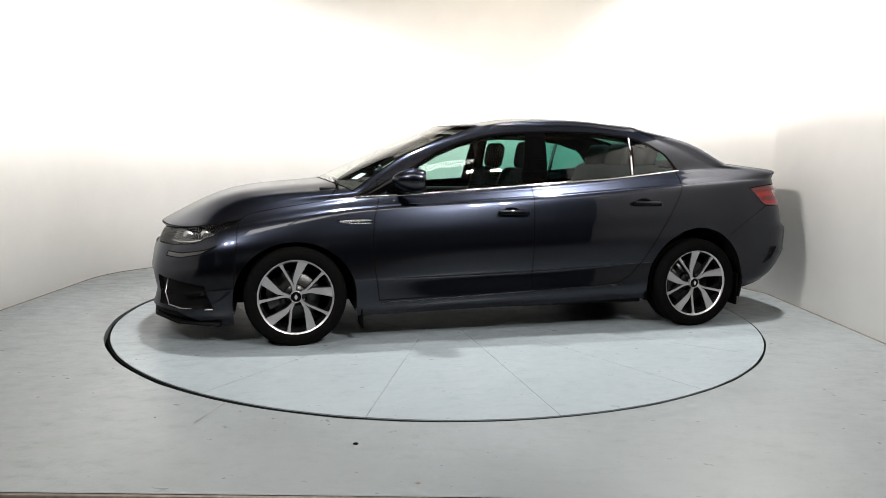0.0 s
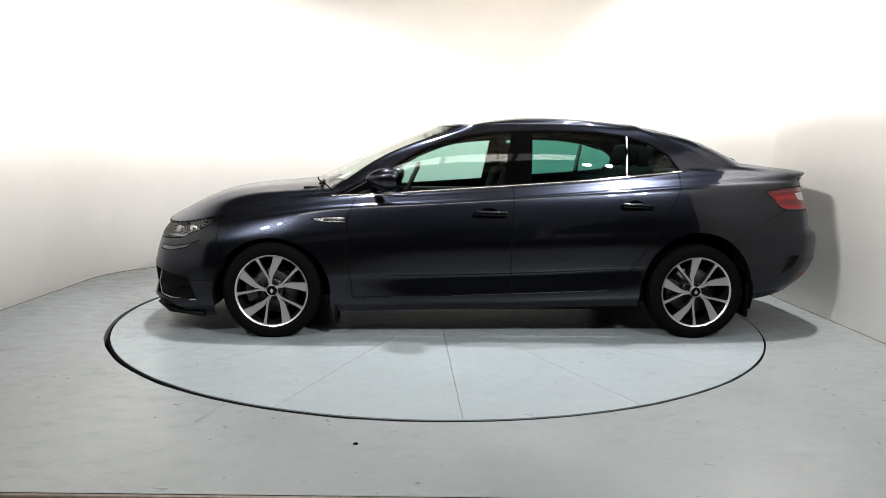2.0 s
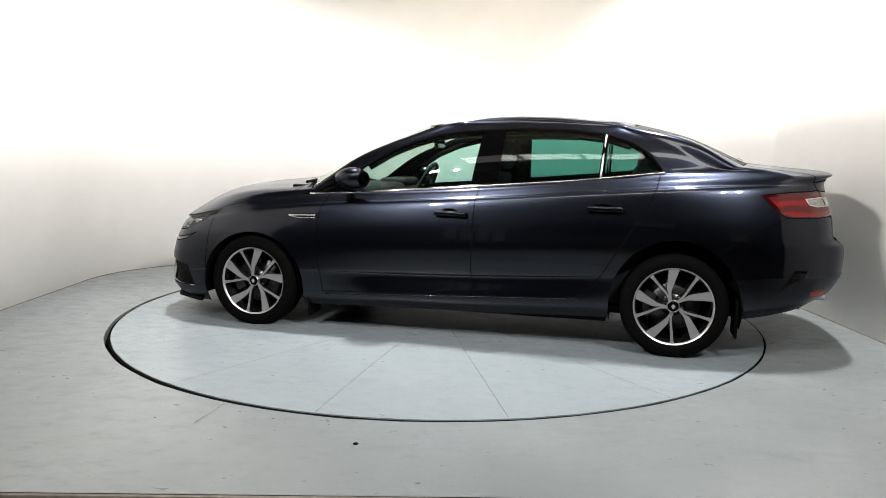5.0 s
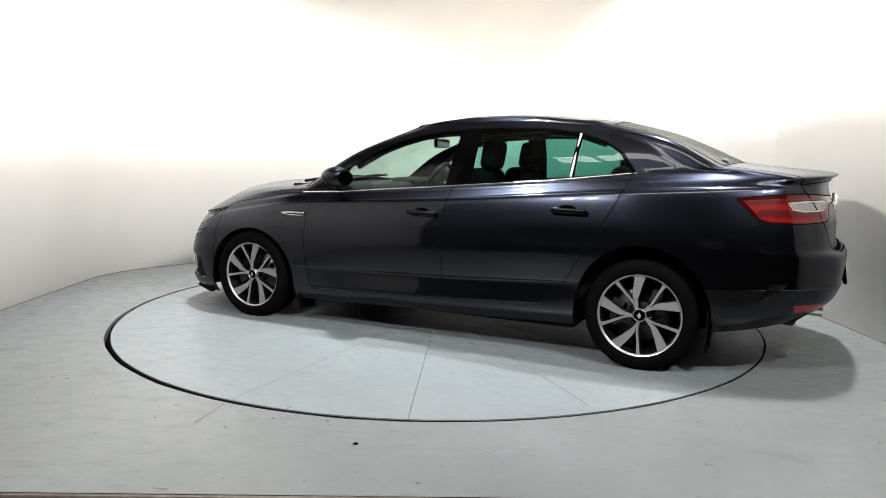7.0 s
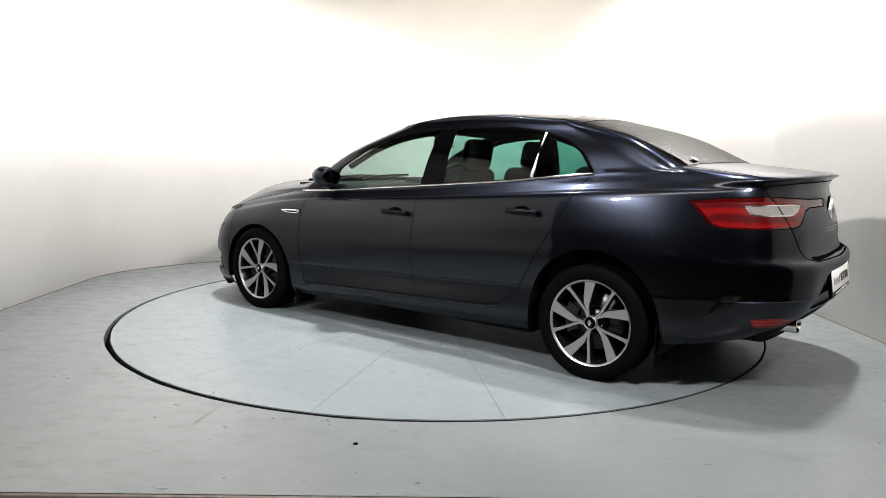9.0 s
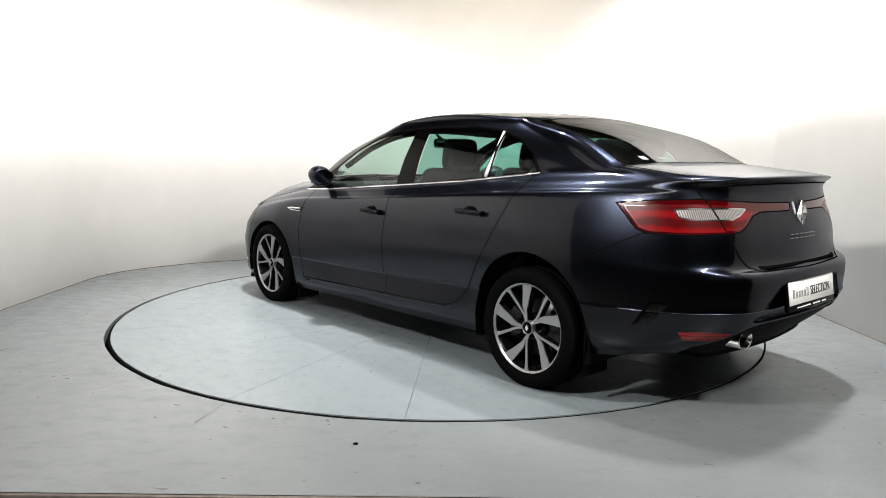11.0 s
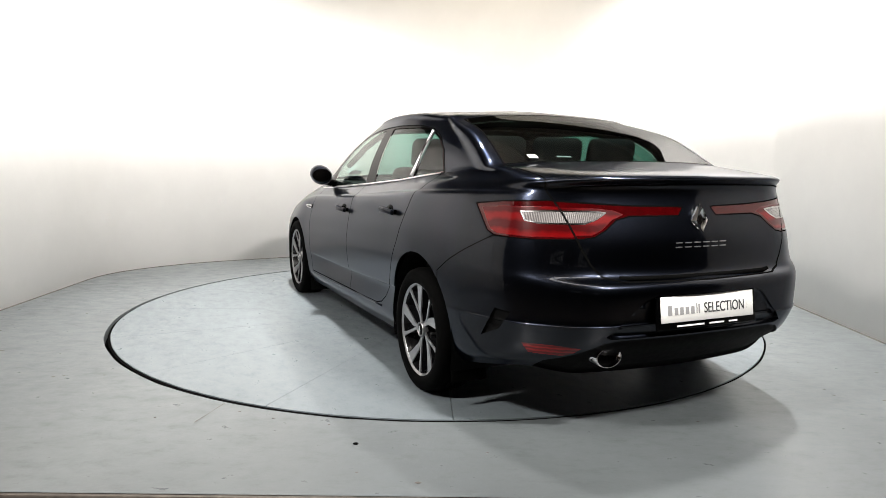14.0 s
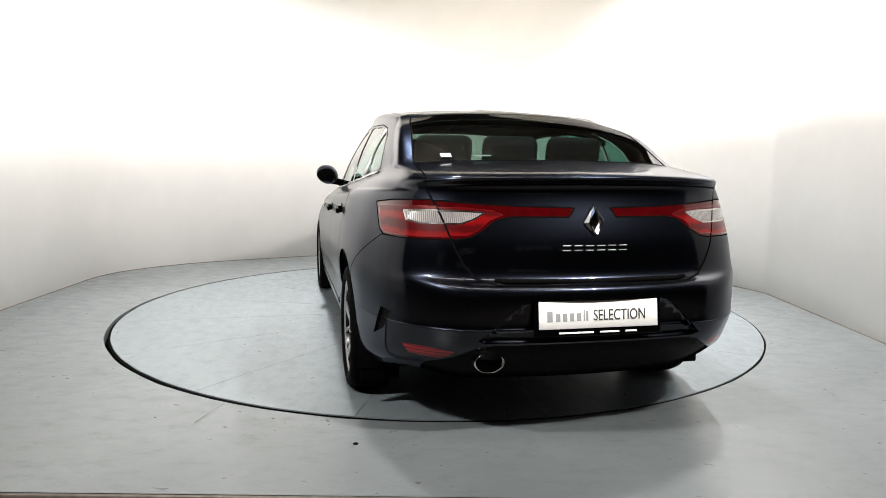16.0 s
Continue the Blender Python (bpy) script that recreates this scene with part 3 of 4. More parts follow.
def inset_outline(poly, d):
    """The outline moved inwards by d (counter-clockwise or clockwise)."""
    area = sum(x0 * y1 - x1 * y0 for (x0, y0), (x1, y1) in zip(poly, poly[1:] + poly[:1]))
    s = 1 if area > 0 else -1
    out = []
    for i, p in enumerate(poly):
        a, c = Vector(poly[i - 1]), Vector(poly[(i + 1) % len(poly)])
        p = Vector(p)
        e, f = (p - a).normalized(), (c - p).normalized()
        n = Vector((-e.y, e.x)) * s + Vector((-f.y, f.x)) * s
        n = n.normalized()
        k = max(0.5, n.dot(Vector((-e.y, e.x)) * s))
        out.append(tuple(p + n * (d / k)))
    return out


def shell():
    bm = bmesh.new()
    lay, lu, lv = (bm.faces.layers.int.new(k) for k in ("region", "u", "v"))
    grid = [[bm.verts.new(p) for p in row] for row in ROWS]
    for v in range(len(grid) - 1):
        for u in range(U_LAST):
            q = [grid[v][u], grid[v + 1][u], grid[v + 1][u + 1], grid[v][u + 1]]
            f = bm.faces.new(q)
            f[lu], f[lv] = u, v
            if v >= V_BELT:
                w = v - V_BELT
                if u < 2.8 * NU and w < 2.3 * NV:
                    f[lay] = SCREEN
                elif u >= 11.2 * NU and w < 2 * NV:
                    f[lay] = BACKLIGHT
                elif w >= 3 * NV - 1:
                    f[lay] = ROOF
    bmesh.ops.remove_doubles(bm, verts=bm.verts[:], dist=1e-5)
    low = lambda f: f[lv] < V_BELT
    near = lambda c, f: c.y > 0.5
    # side windows in their black surround
    dlo = [BELT_LINE[0]] + WINDOW_TOP + BELT_LINE[:0:-1]
    flank = lambda c, f: c.y > 0.45 and c.x < 1.02 and c.x > -1.5
    carve(bm, lay, dlo, SIDE, TRIM, flank, only=(BODY, SCREEN))
    top = lambda x: float(np.interp(-x, [-p[0] for p in WINDOW_TOP], [p[1] for p in WINDOW_TOP])) - 0.014
    base = lambda x: float(np.interp(-x, [-p[0] for p in BELT_LINE], [p[1] for p in BELT_LINE])) + 0.008
    def pane(x_front_low, x_front_top, x_rear_low, x_rear_top, steps=9):
        xs = [x_front_top + (x_rear_top - x_front_top) * k / steps for k in range(steps + 1)]
        return [(x_front_low, base(x_front_low))] + [(x, top(x)) for x in xs] + [(x_rear_low, base(x_rear_low))]
    carve(bm, lay, pane(.70, .62, -.108, -.165), SIDE, GLASS_F, flank, only=(TRIM,))
    carve(bm, lay, pane(-.287, -.305, -.895, -.917), SIDE, GLASS_R, flank, only=(TRIM,))
    carve(bm, lay, [(-.928, base(-.928))] + [(x, top(x)) for x in (-.945, -1.0, -1.06, -1.12, -1.17)] + [(-1.225, 1.115), (-1.245, base(-1.245))], SIDE, GLASS_Q, flank, only=(TRIM,))
    # wheel openings
    outer = lambda c, f: c.y > 0.55 and low(f)
    carve(bm, lay, arch(HUB_F, .365, .335), SIDE, CUT, outer)
    carve(bm, lay, arch(HUB_R, .370, .388), SIDE, CUT, outer)
    # doors, wing, sill
    sill_z = lambda x: 0.262 + (0.85 - x) * 0.0335
    door_f = [(.845, 1.1), (.840, .885), (.880, .771), (.891, .603), (.880, .46), (.864, .379), (.850, sill_z(.85)), (-.158, sill_z(-.158)), (-.150, .471), (-.153, .70), (-.160, .86), (-.171, .977), (-.171, 1.1)]
    waist = lambda c, f: c.y > 0.55 and f[lv] < V_BELT + 2
    carve(bm, lay, door_f, SIDE, DOOR_F, waist, only=(BODY,))
    door_r = [(-.171, 1.1), (-.171, .977), (-.160, .86), (-.153, .70), (-.150, .471), (-.158, sill_z(-.158)), (-.395, .301), (-.70, .315), (-.790, .335), (-.860, .377), (-.935, .460), (-1.024, .610), (-1.138, .800), (-1.195, .900), (-1.232, .985), (-1.248, 1.040), (-1.26, 1.1)]
    carve(bm, lay, door_r, SIDE, DOOR_R, waist, only=(BODY,))
    carve(bm, lay, [(1.02, .0), (1.02, sill_z(1.02)), (.845, sill_z(.845)), (-.158, sill_z(-.158)), (-.395, .301), (-.70, .315), (-.82, .32), (-1.0, .33), (-1.0, 0)], SIDE, SILL, outer, only=(BODY,))
    hood_seam = [(1.675, .762), (1.633, .788), (1.56, .806), (1.452, .826), (1.30, .850), (1.163, .872), (1.11, .918), (1.075, .955)]
    bonnet = [(2.6, .700), (2.12, .703), (1.97, .708), (1.80, .728)] + hood_seam + [(1.0, 1.25), (2.6, 1.25)]
    carve(bm, lay, bonnet, SIDE, HOOD, lambda c, f: low(f) and c.x > 1.0, only=(BODY,))
    carve(bm, lay, [(1.675, .762), (1.69, .70), (1.70, .55), (1.715, .42), (1.715, 0), (.82, 0), (.82, .90), (1.02, .90), (1.163, .872)] + hood_seam[4::-1], SIDE, FENDER, lambda c, f: c.x > .8 and c.y > .5 and low(f), only=(BODY,))
    # nose: everything ahead of the wing
    for f in bm.faces:
        c = f.calc_center_median()
        if low(f) and c.x > 1.66 and f[lay] == BODY:
            f[lay] = BUMPER_F
    nose = lambda c, f: c.x > 1.5 and low(f)
    fc = lambda x, y, z: ((x - y) * Q, z)
    head = [fc(2.12, .32, .688), fc(2.0, .56, .700), fc(1.85, .68, .722), fc(1.66, .765, .765), fc(1.70, .775, .735), fc(1.80, .78, .675), fc(1.92, .72, .618), fc(2.06, .60, .602), fc(2.16, .40, .600)]
    carve(bm, lay, head, FRONT_CORNER, HEADLAMP, nose, only=(BUMPER_F, FENDER, HOOD))
    drl = [fc(1.84, .76, .585), fc(1.78, .80, .610), fc(1.86, .755, .560), fc(1.98, .69, .535), fc(2.10, .60, .535), fc(2.09, .60, .562), fc(1.97, .69, .562)]
    carve(bm, lay, drl, FRONT_CORNER, DRL, nose, only=(BUMPER_F,))
    fog = [fc(2.15, .55, .415), fc(2.05, .68, .405), fc(1.86, .80, .375), fc(1.83, .82, .235), fc(2.02, .70, .225), fc(2.14, .56, .24)]
    carve(bm, lay, fog, FRONT_CORNER, FOG, nose, only=(BUMPER_F,))
    fv = lambda c, f: c.x > 1.9 and low(f)
    carve(bm, lay, [(2.6, -.1), (2.6, .232), (2.05, .212), (1.86, .13), (1.86, -.1)], SIDE, GRILLE, nose, only=(BUMPER_F,))
    carve(bm, lay, [(-.1, .42), (.44, .42), (.50, .33), (.44, .21), (-.1, .21)], REAR, GRILLE, fv, only=(BUMPER_F,))
    carve(bm, lay, [(-.1, .69), (.30, .69), (.36, .62), (.30, .58), (-.1, .575)], REAR, GRILLE, fv, only=(BUMPER_F, HOOD))
    # tail: lid, lamps, bumper
    tail = lambda c, f: c.x < -1.66 and low(f)
    lid = [(-.1, .668), (.40, .672), (.47, .690), (.51, .735), (.545, .80), (.570, .87), (.598, .95), (.632, 1.02), (.640, 1.060), (.622, 1.11), (.60, 1.2), (-.1, 1.2)]
    carve(bm, lay, lid, REAR, BOOT, tail, only=(BODY,))
    rc = lambda x, y, z: ((x + y) * Q, z)
    lamp = [rc(-1.79, .78, .958), rc(-1.95, .74, .976), rc(-2.10, .63, .985), rc(-2.2, .48, .985), rc(-2.2, .48, .838), rc(-2.10, .70, .832), rc(-1.945, .775, .834), rc(-1.90, .785, .852)]
    carve(bm, lay, lamp, REAR_CORNER, TAIL_Q, tail, only=(BODY,))
    rev = [rc(-2.03, .70, .938), rc(-2.12, .62, .945), rc(-2.3, .48, .945), rc(-2.3, .48, .898), rc(-2.12, .67, .895), rc(-2.06, .70, .905)]
    carve(bm, lay, rev, REAR_CORNER, REVERSE_Q, tail, only=(TAIL_Q,))
    glow = [rc(-1.83, .775, .945), rc(-1.96, .74, .955), rc(-2.10, .63, .960), rc(-2.3, .48, .960), rc(-2.3, .48, .848), rc(-2.10, .70, .842), rc(-1.96, .77, .844), rc(-1.915, .78, .858)]
    carve(bm, lay, glow, REAR_CORNER, SHOULDER_RED, tail, only=(TAIL_Q,))
    lamp_b = [(.70, .982), (.585, .982), (.42, .972), (.30, .966), (.095, .962), (.075, .958), (.100, .925), (.33, .925), (.39, .910), (.44, .872), (.49, .845), (.545, .836), (.70, .834)]
    carve(bm, lay, lamp_b, REAR, TAIL_B, tail, only=(BOOT,))
    carve(bm, lay, [(.70, .955), (.50, .957), (.40, .948), (.36, .932), (.41, .912), (.46, .872), (.50, .853), (.70, .845)], REAR, COWL, tail, only=(TAIL_B,))
    carve(bm, lay, [(.70, .943), (.50, .945), (.43, .940), (.47, .915), (.52, .897), (.70, .893)], REAR, REVERSE_B, tail, only=(TAIL_B, COWL))
    carve(bm, lay, [(-1.58, 0), (-1.60, .640), (-1.70, .705), (-1.80, .760), (-1.945, .832), (-2.03, .835), (-2.6, .86), (-2.6, 0)], SIDE, BUMPER_R, lambda c, f: c.x < -1.5 and low(f), only=(BODY,))
    carve(bm, lay, [(-.1, .0), (.72, 0), (.64, .335), (.56, .372), (.47, .425), (.40, .436), (-.1, .440)], REAR, VALANCE, lambda c, f: c.x < -1.9 and low(f), only=(BUMPER_R,))
    carve(bm, lay, [(-.1, .618), (.255, .617), (.31, .600), (.47, .455), (.44, .444), (-.1, .446)], REAR, PLATE_BAY, tail, only=(BUMPER_R,))
    carve(bm, lay, [rc(-2.12, .745, .412), rc(-2.22, .64, .414), rc(-2.27, .56, .404), rc(-2.25, .585, .380), rc(-2.22, .62, .366), rc(-2.13, .72, .372)], REAR_CORNER, REFLECTOR, tail, only=(BUMPER_R,))
    carve(bm, lay, [rc(-2.02, .82, .54), rc(-2.09, .78, .535), rc(-2.03, .80, .455), rc(-1.94, .84, .41)], REAR_CORNER, SLOT, tail, only=(BUMPER_R,))
    bmesh.ops.delete(bm, geom=[f for f in bm.faces if f[lay] == CUT], context="FACES")
    bmesh.ops.recalc_face_normals(bm, faces=bm.faces[:])
    ref = max(bm.faces, key=lambda f: f.calc_center_median().y)
    if ref.normal.y < 0:
        bmesh.ops.reverse_faces(bm, faces=bm.faces[:])
    return bm, lay


def panel(src, lay, regions, sides, gap=0.0, depth=0.0, sink=0.0):
    """One panel of the shell, with its edges turned in; sides: (1,) left, (-1,) right, (1, -1) both joined at the middle."""
    bm = bmesh.new()
    for s in sides:
        made = {}
        for f in src.faces:
            if f[lay] in regions:
                vs = []
                for v in f.verts:
                    if v not in made:
                        made[v] = bm.verts.new((v.co.x, v.co.y * s, v.co.z))
                    vs.append(made[v])
                try:
                    bm.faces.new(vs if s > 0 else vs[::-1])
                except ValueError:
                    pass
    bmesh.ops.remove_doubles(bm, verts=bm.verts[:], dist=6e-4)
    bmesh.ops.dissolve_degenerate(bm, edges=bm.edges[:], dist=3e-4)
    bm.normal_update()
    if sink:
        for v, n in [(v, v.normal.copy()) for v in bm.verts]:
            v.co -= n * sink
    if gap:
        # a thin turned-in edge
        edges = [e for e in bm.edges if e.is_boundary and max(abs(v.co.y) for v in e.verts) > 1e-4]
        normals = {v: v.normal.copy() for v in bm.verts}
        back = {}
        for e in edges:
            for v in e.verts:
                if v not in back:
                    back[v] = bm.verts.new(v.co - normals[v] * depth)
        for e in edges:
            a, b = e.verts
            f = e.link_faces[0]
            k = list(f.verts)
            if k[(k.index(a) + 1) % len(k)] == b:
                a, b = b, a
            bm.faces.new((a, b, back[b], back[a]))
    return bm


def joints(src, lay, regions, against, width=0.0035, lift=0.0006, s=(1,)):
    """Dark joint lines between panels: narrow strips along the edges where they meet, one mesh for each unbroken line."""
    edges = []
    for e in src.edges:
        if len(e.link_faces) == 2:
            r = [f[lay] for f in e.link_faces]
            if (r[0] in regions and r[1] in against) or (r[1] in regions and r[0] in against):
                edges.append(e)
    home = {}

    def root(v):
        while home.setdefault(v, v) != v:
            v = home[v]
        return v

    for e in edges:
        home[root(e.verts[0])] = root(e.verts[1])
    lines = {}
    for e in edges:
        lines.setdefault(root(e.verts[0]), []).append(e)
    made = []
    for k in s:
        for line in lines.values():
            if sum(e.calc_length() for e in line) < 0.02:
                continue
            bm = bmesh.new()
            for e in line:
                n = (e.link_faces[0].normal + e.link_faces[1].normal).normalized()
                p, q = e.verts[0].co, e.verts[1].co
                d = q - p
                if d.length < 1e-5:
                    continue
                d.normalize()
                side = n.cross(d) * width / 2
                p, q = p - d * width * 0.35 + n * lift, q + d * width * 0.35 + n * lift
                vs = [bm.verts.new((c.x, c.y * k, c.z)) for c in (p - side, q - side, q + side, p + side)]
                bm.faces.new(vs if k > 0 else vs[::-1])
            made.append(bm)
    return made


CAR = thing("car", "dark blue-grey metallic four-door saloon car on the turntable", "car")
SHELL, LAY = shell()
SIDE_NET = np.array([p for row in LOW_ROWS + UP_ROWS for p in row if p[1] > 0.3 and -1.75 < p[0] < 1.9])


def flank_y(x, z):
    """Half width of the body at a spot on its flank."""
    d = (SIDE_NET[:, 0] - x) ** 2 + (SIDE_NET[:, 2] - z) ** 2
    k = np.argsort(d)[:4]
    w = 1 / (d[k] + 1e-6)
    return float((SIDE_NET[k, 1] * w).sum() / w.sum())


def tail_x(y, z):
    net = np.array([p for row in LOW_ROWS for p in row[-4 * NU:]])
    d = (net[:, 1] - abs(y)) ** 2 + (net[:, 2] - z) ** 2
    k = np.argsort(d)[:4]
    w = 1 / (d[k] + 1e-6)
    return float((net[k, 0] * w).sum() / w.sum())


BOTH, LEFT, RIGHT = (1, -1), (1,), (-1,)
part("bonnet", panel(SHELL, LAY, (HOOD,), BOTH), M_PAINT, CAR)
part("windscreen", panel(SHELL, LAY, (SCREEN,), BOTH, 0.0), M_SCREEN, CAR, "large raked windscreen, faintly green").visible_shadow = False
part("rear_window", panel(SHELL, LAY, (BACKLIGHT,), BOTH, 0.0), M_REARGLASS, CAR, "dark tinted rear window").visible_shadow = False
part("roof", panel(SHELL, LAY, (ROOF,), BOTH), M_PAINT, CAR)
boot = part("boot_lid", panel(SHELL, LAY, (BOOT,), BOTH), M_PAINT, CAR)
rear_bumper = part("rear_bumper", panel(SHELL, LAY, (BUMPER_R,), BOTH), M_PAINT, CAR)
part("plate_bay", panel(SHELL, LAY, (PLATE_BAY,), BOTH, sink=0.022, gap=1, depth=-0.022), M_PAINT, rear_bumper, "recess round the number plate")
part("rear_valance", panel(SHELL, LAY, (VALANCE,), BOTH, sink=0.012, gap=1, depth=-0.012), M_BLACK, rear_bumper, "black plastic rear valance")
front_bumper = part("front_bumper", panel(SHELL, LAY, (BUMPER_F,), BOTH), M_PAINT, CAR)
part("grille", panel(SHELL, LAY, (GRILLE,), BOTH, sink=0.02, gap=1, depth=-0.02), M_BLACK, front_bumper, "black front grille")
for s in (LEFT, RIGHT):
    part("body_side", panel(SHELL, LAY, (BODY,), s), M_PAINT, CAR)
    part("sill", panel(SHELL, LAY, (SILL,), s), M_PAINT, CAR)
    part("front_wing", panel(SHELL, LAY, (FENDER,), s), M_PAINT, CAR)
    part("window_surround", panel(SHELL, LAY, (TRIM,), s), M_GLOSSBLACK, CAR, "gloss black window surround and door pillar")
    door = part("front_door", panel(SHELL, LAY, (DOOR_F,), s), M_PAINT, CAR)
    part("window", panel(SHELL, LAY, (GLASS_F,), s, 0.0, sink=0.004), M_GLASS, door, "green tinted front door window").visible_shadow = False
    rear_door = part("rear_door", panel(SHELL, LAY, (DOOR_R,), s), M_PAINT, CAR)
    part("window", panel(SHELL, LAY, (GLASS_R,), s, 0.0, sink=0.004), M_PRIVACY, rear_door, "dark privacy glass of the rear door").visible_shadow = False
    part("quarter_window", panel(SHELL, LAY, (GLASS_Q,), s, 0.0, sink=0.004), M_PRIVACY, rear_door, "dark quarter window").visible_shadow = False
    lamp = part("tail_lamp", panel(SHELL, LAY, (TAIL_Q,), s), M_DEEPRED, CAR, "red tail lamp")
    part("brake_lens", panel(SHELL, LAY, (SHOULDER_RED,), s), M_RED, lamp, "bright red brake lens")
    part("reversing_lens", panel(SHELL, LAY, (REVERSE_Q,), s), M_CLEAR, lamp, "clear reversing lens")
    lamp = part("boot_lamp", panel(SHELL, LAY, (TAIL_B,), s), M_DEEPRED, boot, "deep red lamp bar on the boot lid")
    part("brake_lens", panel(SHELL, LAY, (COWL,), s), M_RED, boot, "bright red lens on the boot lid")
    part("reversing_lens", panel(SHELL, LAY, (REVERSE_B,), s), M_CLEAR, boot, "clear reversing lens")
    part("reflector", panel(SHELL, LAY, (REFLECTOR,), s), M_REFLECTOR, rear_bumper, "red rear reflector")
    part("bumper_slot", panel(SHELL, LAY, (SLOT,), s, sink=0.012, gap=1, depth=-0.012), M_BLACK, rear_bumper, "dark air slot at the bumper's corner")
    head = part("headlamp", panel(SHELL, LAY, (HEADLAMP,), s, sink=0.045, gap=1, depth=-0.045), M_LAMPDARK, CAR, "clear headlamp with dark housing")
    part("lamp_lens", panel(SHELL, LAY, (HEADLAMP,), s), M_LENS, head, "clear lamp lens").visible_shadow = False
    part("daytime_lamp", panel(SHELL, LAY, (DRL,), s), M_LAMPDARK, front_bumper, "dark daytime lamp strip")
    part("fog_lamp_bay", panel(SHELL, LAY, (FOG,), s, sink=0.02, gap=1, depth=-0.02), M_BLACK, front_bumper, "black fog lamp bay")


# joints between the panels
PANELS = (BODY, DOOR_F, DOOR_R, FENDER, HOOD, BOOT, BUMPER_R, BUMPER_F, SILL, TAIL_Q, TAIL_B, SHOULDER_RED, COWL, REVERSE_Q, REVERSE_B, HEADLAMP, DRL, ROOF, TRIM)
rest = lambda *k: tuple(r for r in PANELS if r not in k)
for bm in joints(SHELL, LAY, (HOOD,), rest(HOOD), 0.007, s=BOTH):
    part("bonnet_joint", bm, M_GAP, CAR, "dark shut line", False)
for bm in joints(SHELL, LAY, (BOOT, TAIL_B, COWL, REVERSE_B), rest(BOOT, TAIL_B, COWL, REVERSE_B, BUMPER_R), 0.008, s=BOTH):
    part("boot_joint", bm, M_GAP, CAR, "dark shut line", False)
for bm in joints(SHELL, LAY, (BOOT,), (BUMPER_R,), 0.009, 0.001, s=BOTH):
    part("boot_foot_joint", bm, M_GAP, CAR, "dark strip for the shade in the gap below the boot lid", False)
for bm in joints(SHELL, LAY, (BUMPER_R,), (BODY, TAIL_Q), 0.005, s=BOTH):
    part("bumper_joint", bm, M_GAP, CAR, "dark shut line", False)
for bm in joints(SHELL, LAY, (BUMPER_F,), (FENDER, HEADLAMP, DRL), 0.006, s=BOTH):
    part("bumper_joint", bm, M_GAP, CAR, "dark shut line", False)
for bm in joints(SHELL, LAY, (TAIL_Q, TAIL_B), (BODY, BOOT), 0.006, s=BOTH):
    part("lamp_joint", bm, M_GAP, CAR, "dark shut line", False)
for bm in joints(SHELL, LAY, (SCREEN,), (BODY, ROOF, HOOD, TRIM), 0.012, 0.001, s=BOTH):
    part("screen_seal", bm, M_GAP, CAR, "black rubber seal round the windscreen", False)
for bm in joints(SHELL, LAY, (BACKLIGHT,), (BODY, ROOF, BOOT), 0.008, 0.001, s=BOTH):
    part("rear_window_seal", bm, M_GAP, CAR, "black rubber seal round the rear window", False)
for bm in joints(SHELL, LAY, (REVERSE_Q, REVERSE_B), (SHOULDER_RED, COWL), 0.006, s=BOTH):
    part("lens_rim", bm, M_LAMPCHROME, CAR, "bright rim round the reversing lens", False)
for bm in joints(SHELL, LAY, (SHOULDER_RED, COWL), (TAIL_Q, TAIL_B), 0.0032, s=BOTH):
    part("light_guide", bm, M_GUIDE, CAR, "bright red light guide in the tail lamp", False)
for s in (LEFT, RIGHT):
    for bm in joints(SHELL, LAY, (DOOR_F,), (BODY, FENDER, DOOR_R, SILL), 0.007, s=s):
        part("front_door_joint", bm, M_GAP, CAR, "dark shut line", False)
    for bm in joints(SHELL, LAY, (DOOR_R,), (BODY, SILL), 0.007, s=s):
        part("rear_door_joint", bm, M_GAP, CAR, "dark shut line", False)
    for bm in joints(SHELL, LAY, (ROOF,), (BODY,), 0.005, s=s):
        part("roof_joint", bm, M_GAP, CAR, "dark roof seam", False)
    for bm in joints(SHELL, LAY, (TRIM,), (BODY,), 0.006, s=s):
        part("window_seal", bm, M_GAP, CAR, "black window rubber", False)

# seam below the boot's lip
LIP = [Vector(p) for p in LOW_ROWS[8 * NV][int(11.1 * NU):]]
LIP = [p + Vector((-.0005, 0, 0)) for p in LIP] + [Vector((p.x - .0005, -p.y, p.z)) for p in LIP[-2::-1]]
part("lip_seam", tube(LIP, .0032, 6), M_GAP, boot, "dark seam below the boot's lip")

# chrome and trim on the flanks
def on_flank(line, s, out):
    return [(x, s * (flank_y(x, z) + out), z) for x, z in line]


def dense(line, n=6):
    out = []
    for a, b in zip(line, line[1:]):
        out += [tuple(Vector(a).lerp(Vector(b), k / n)) for k in range(n)]
    return out + [line[-1]]


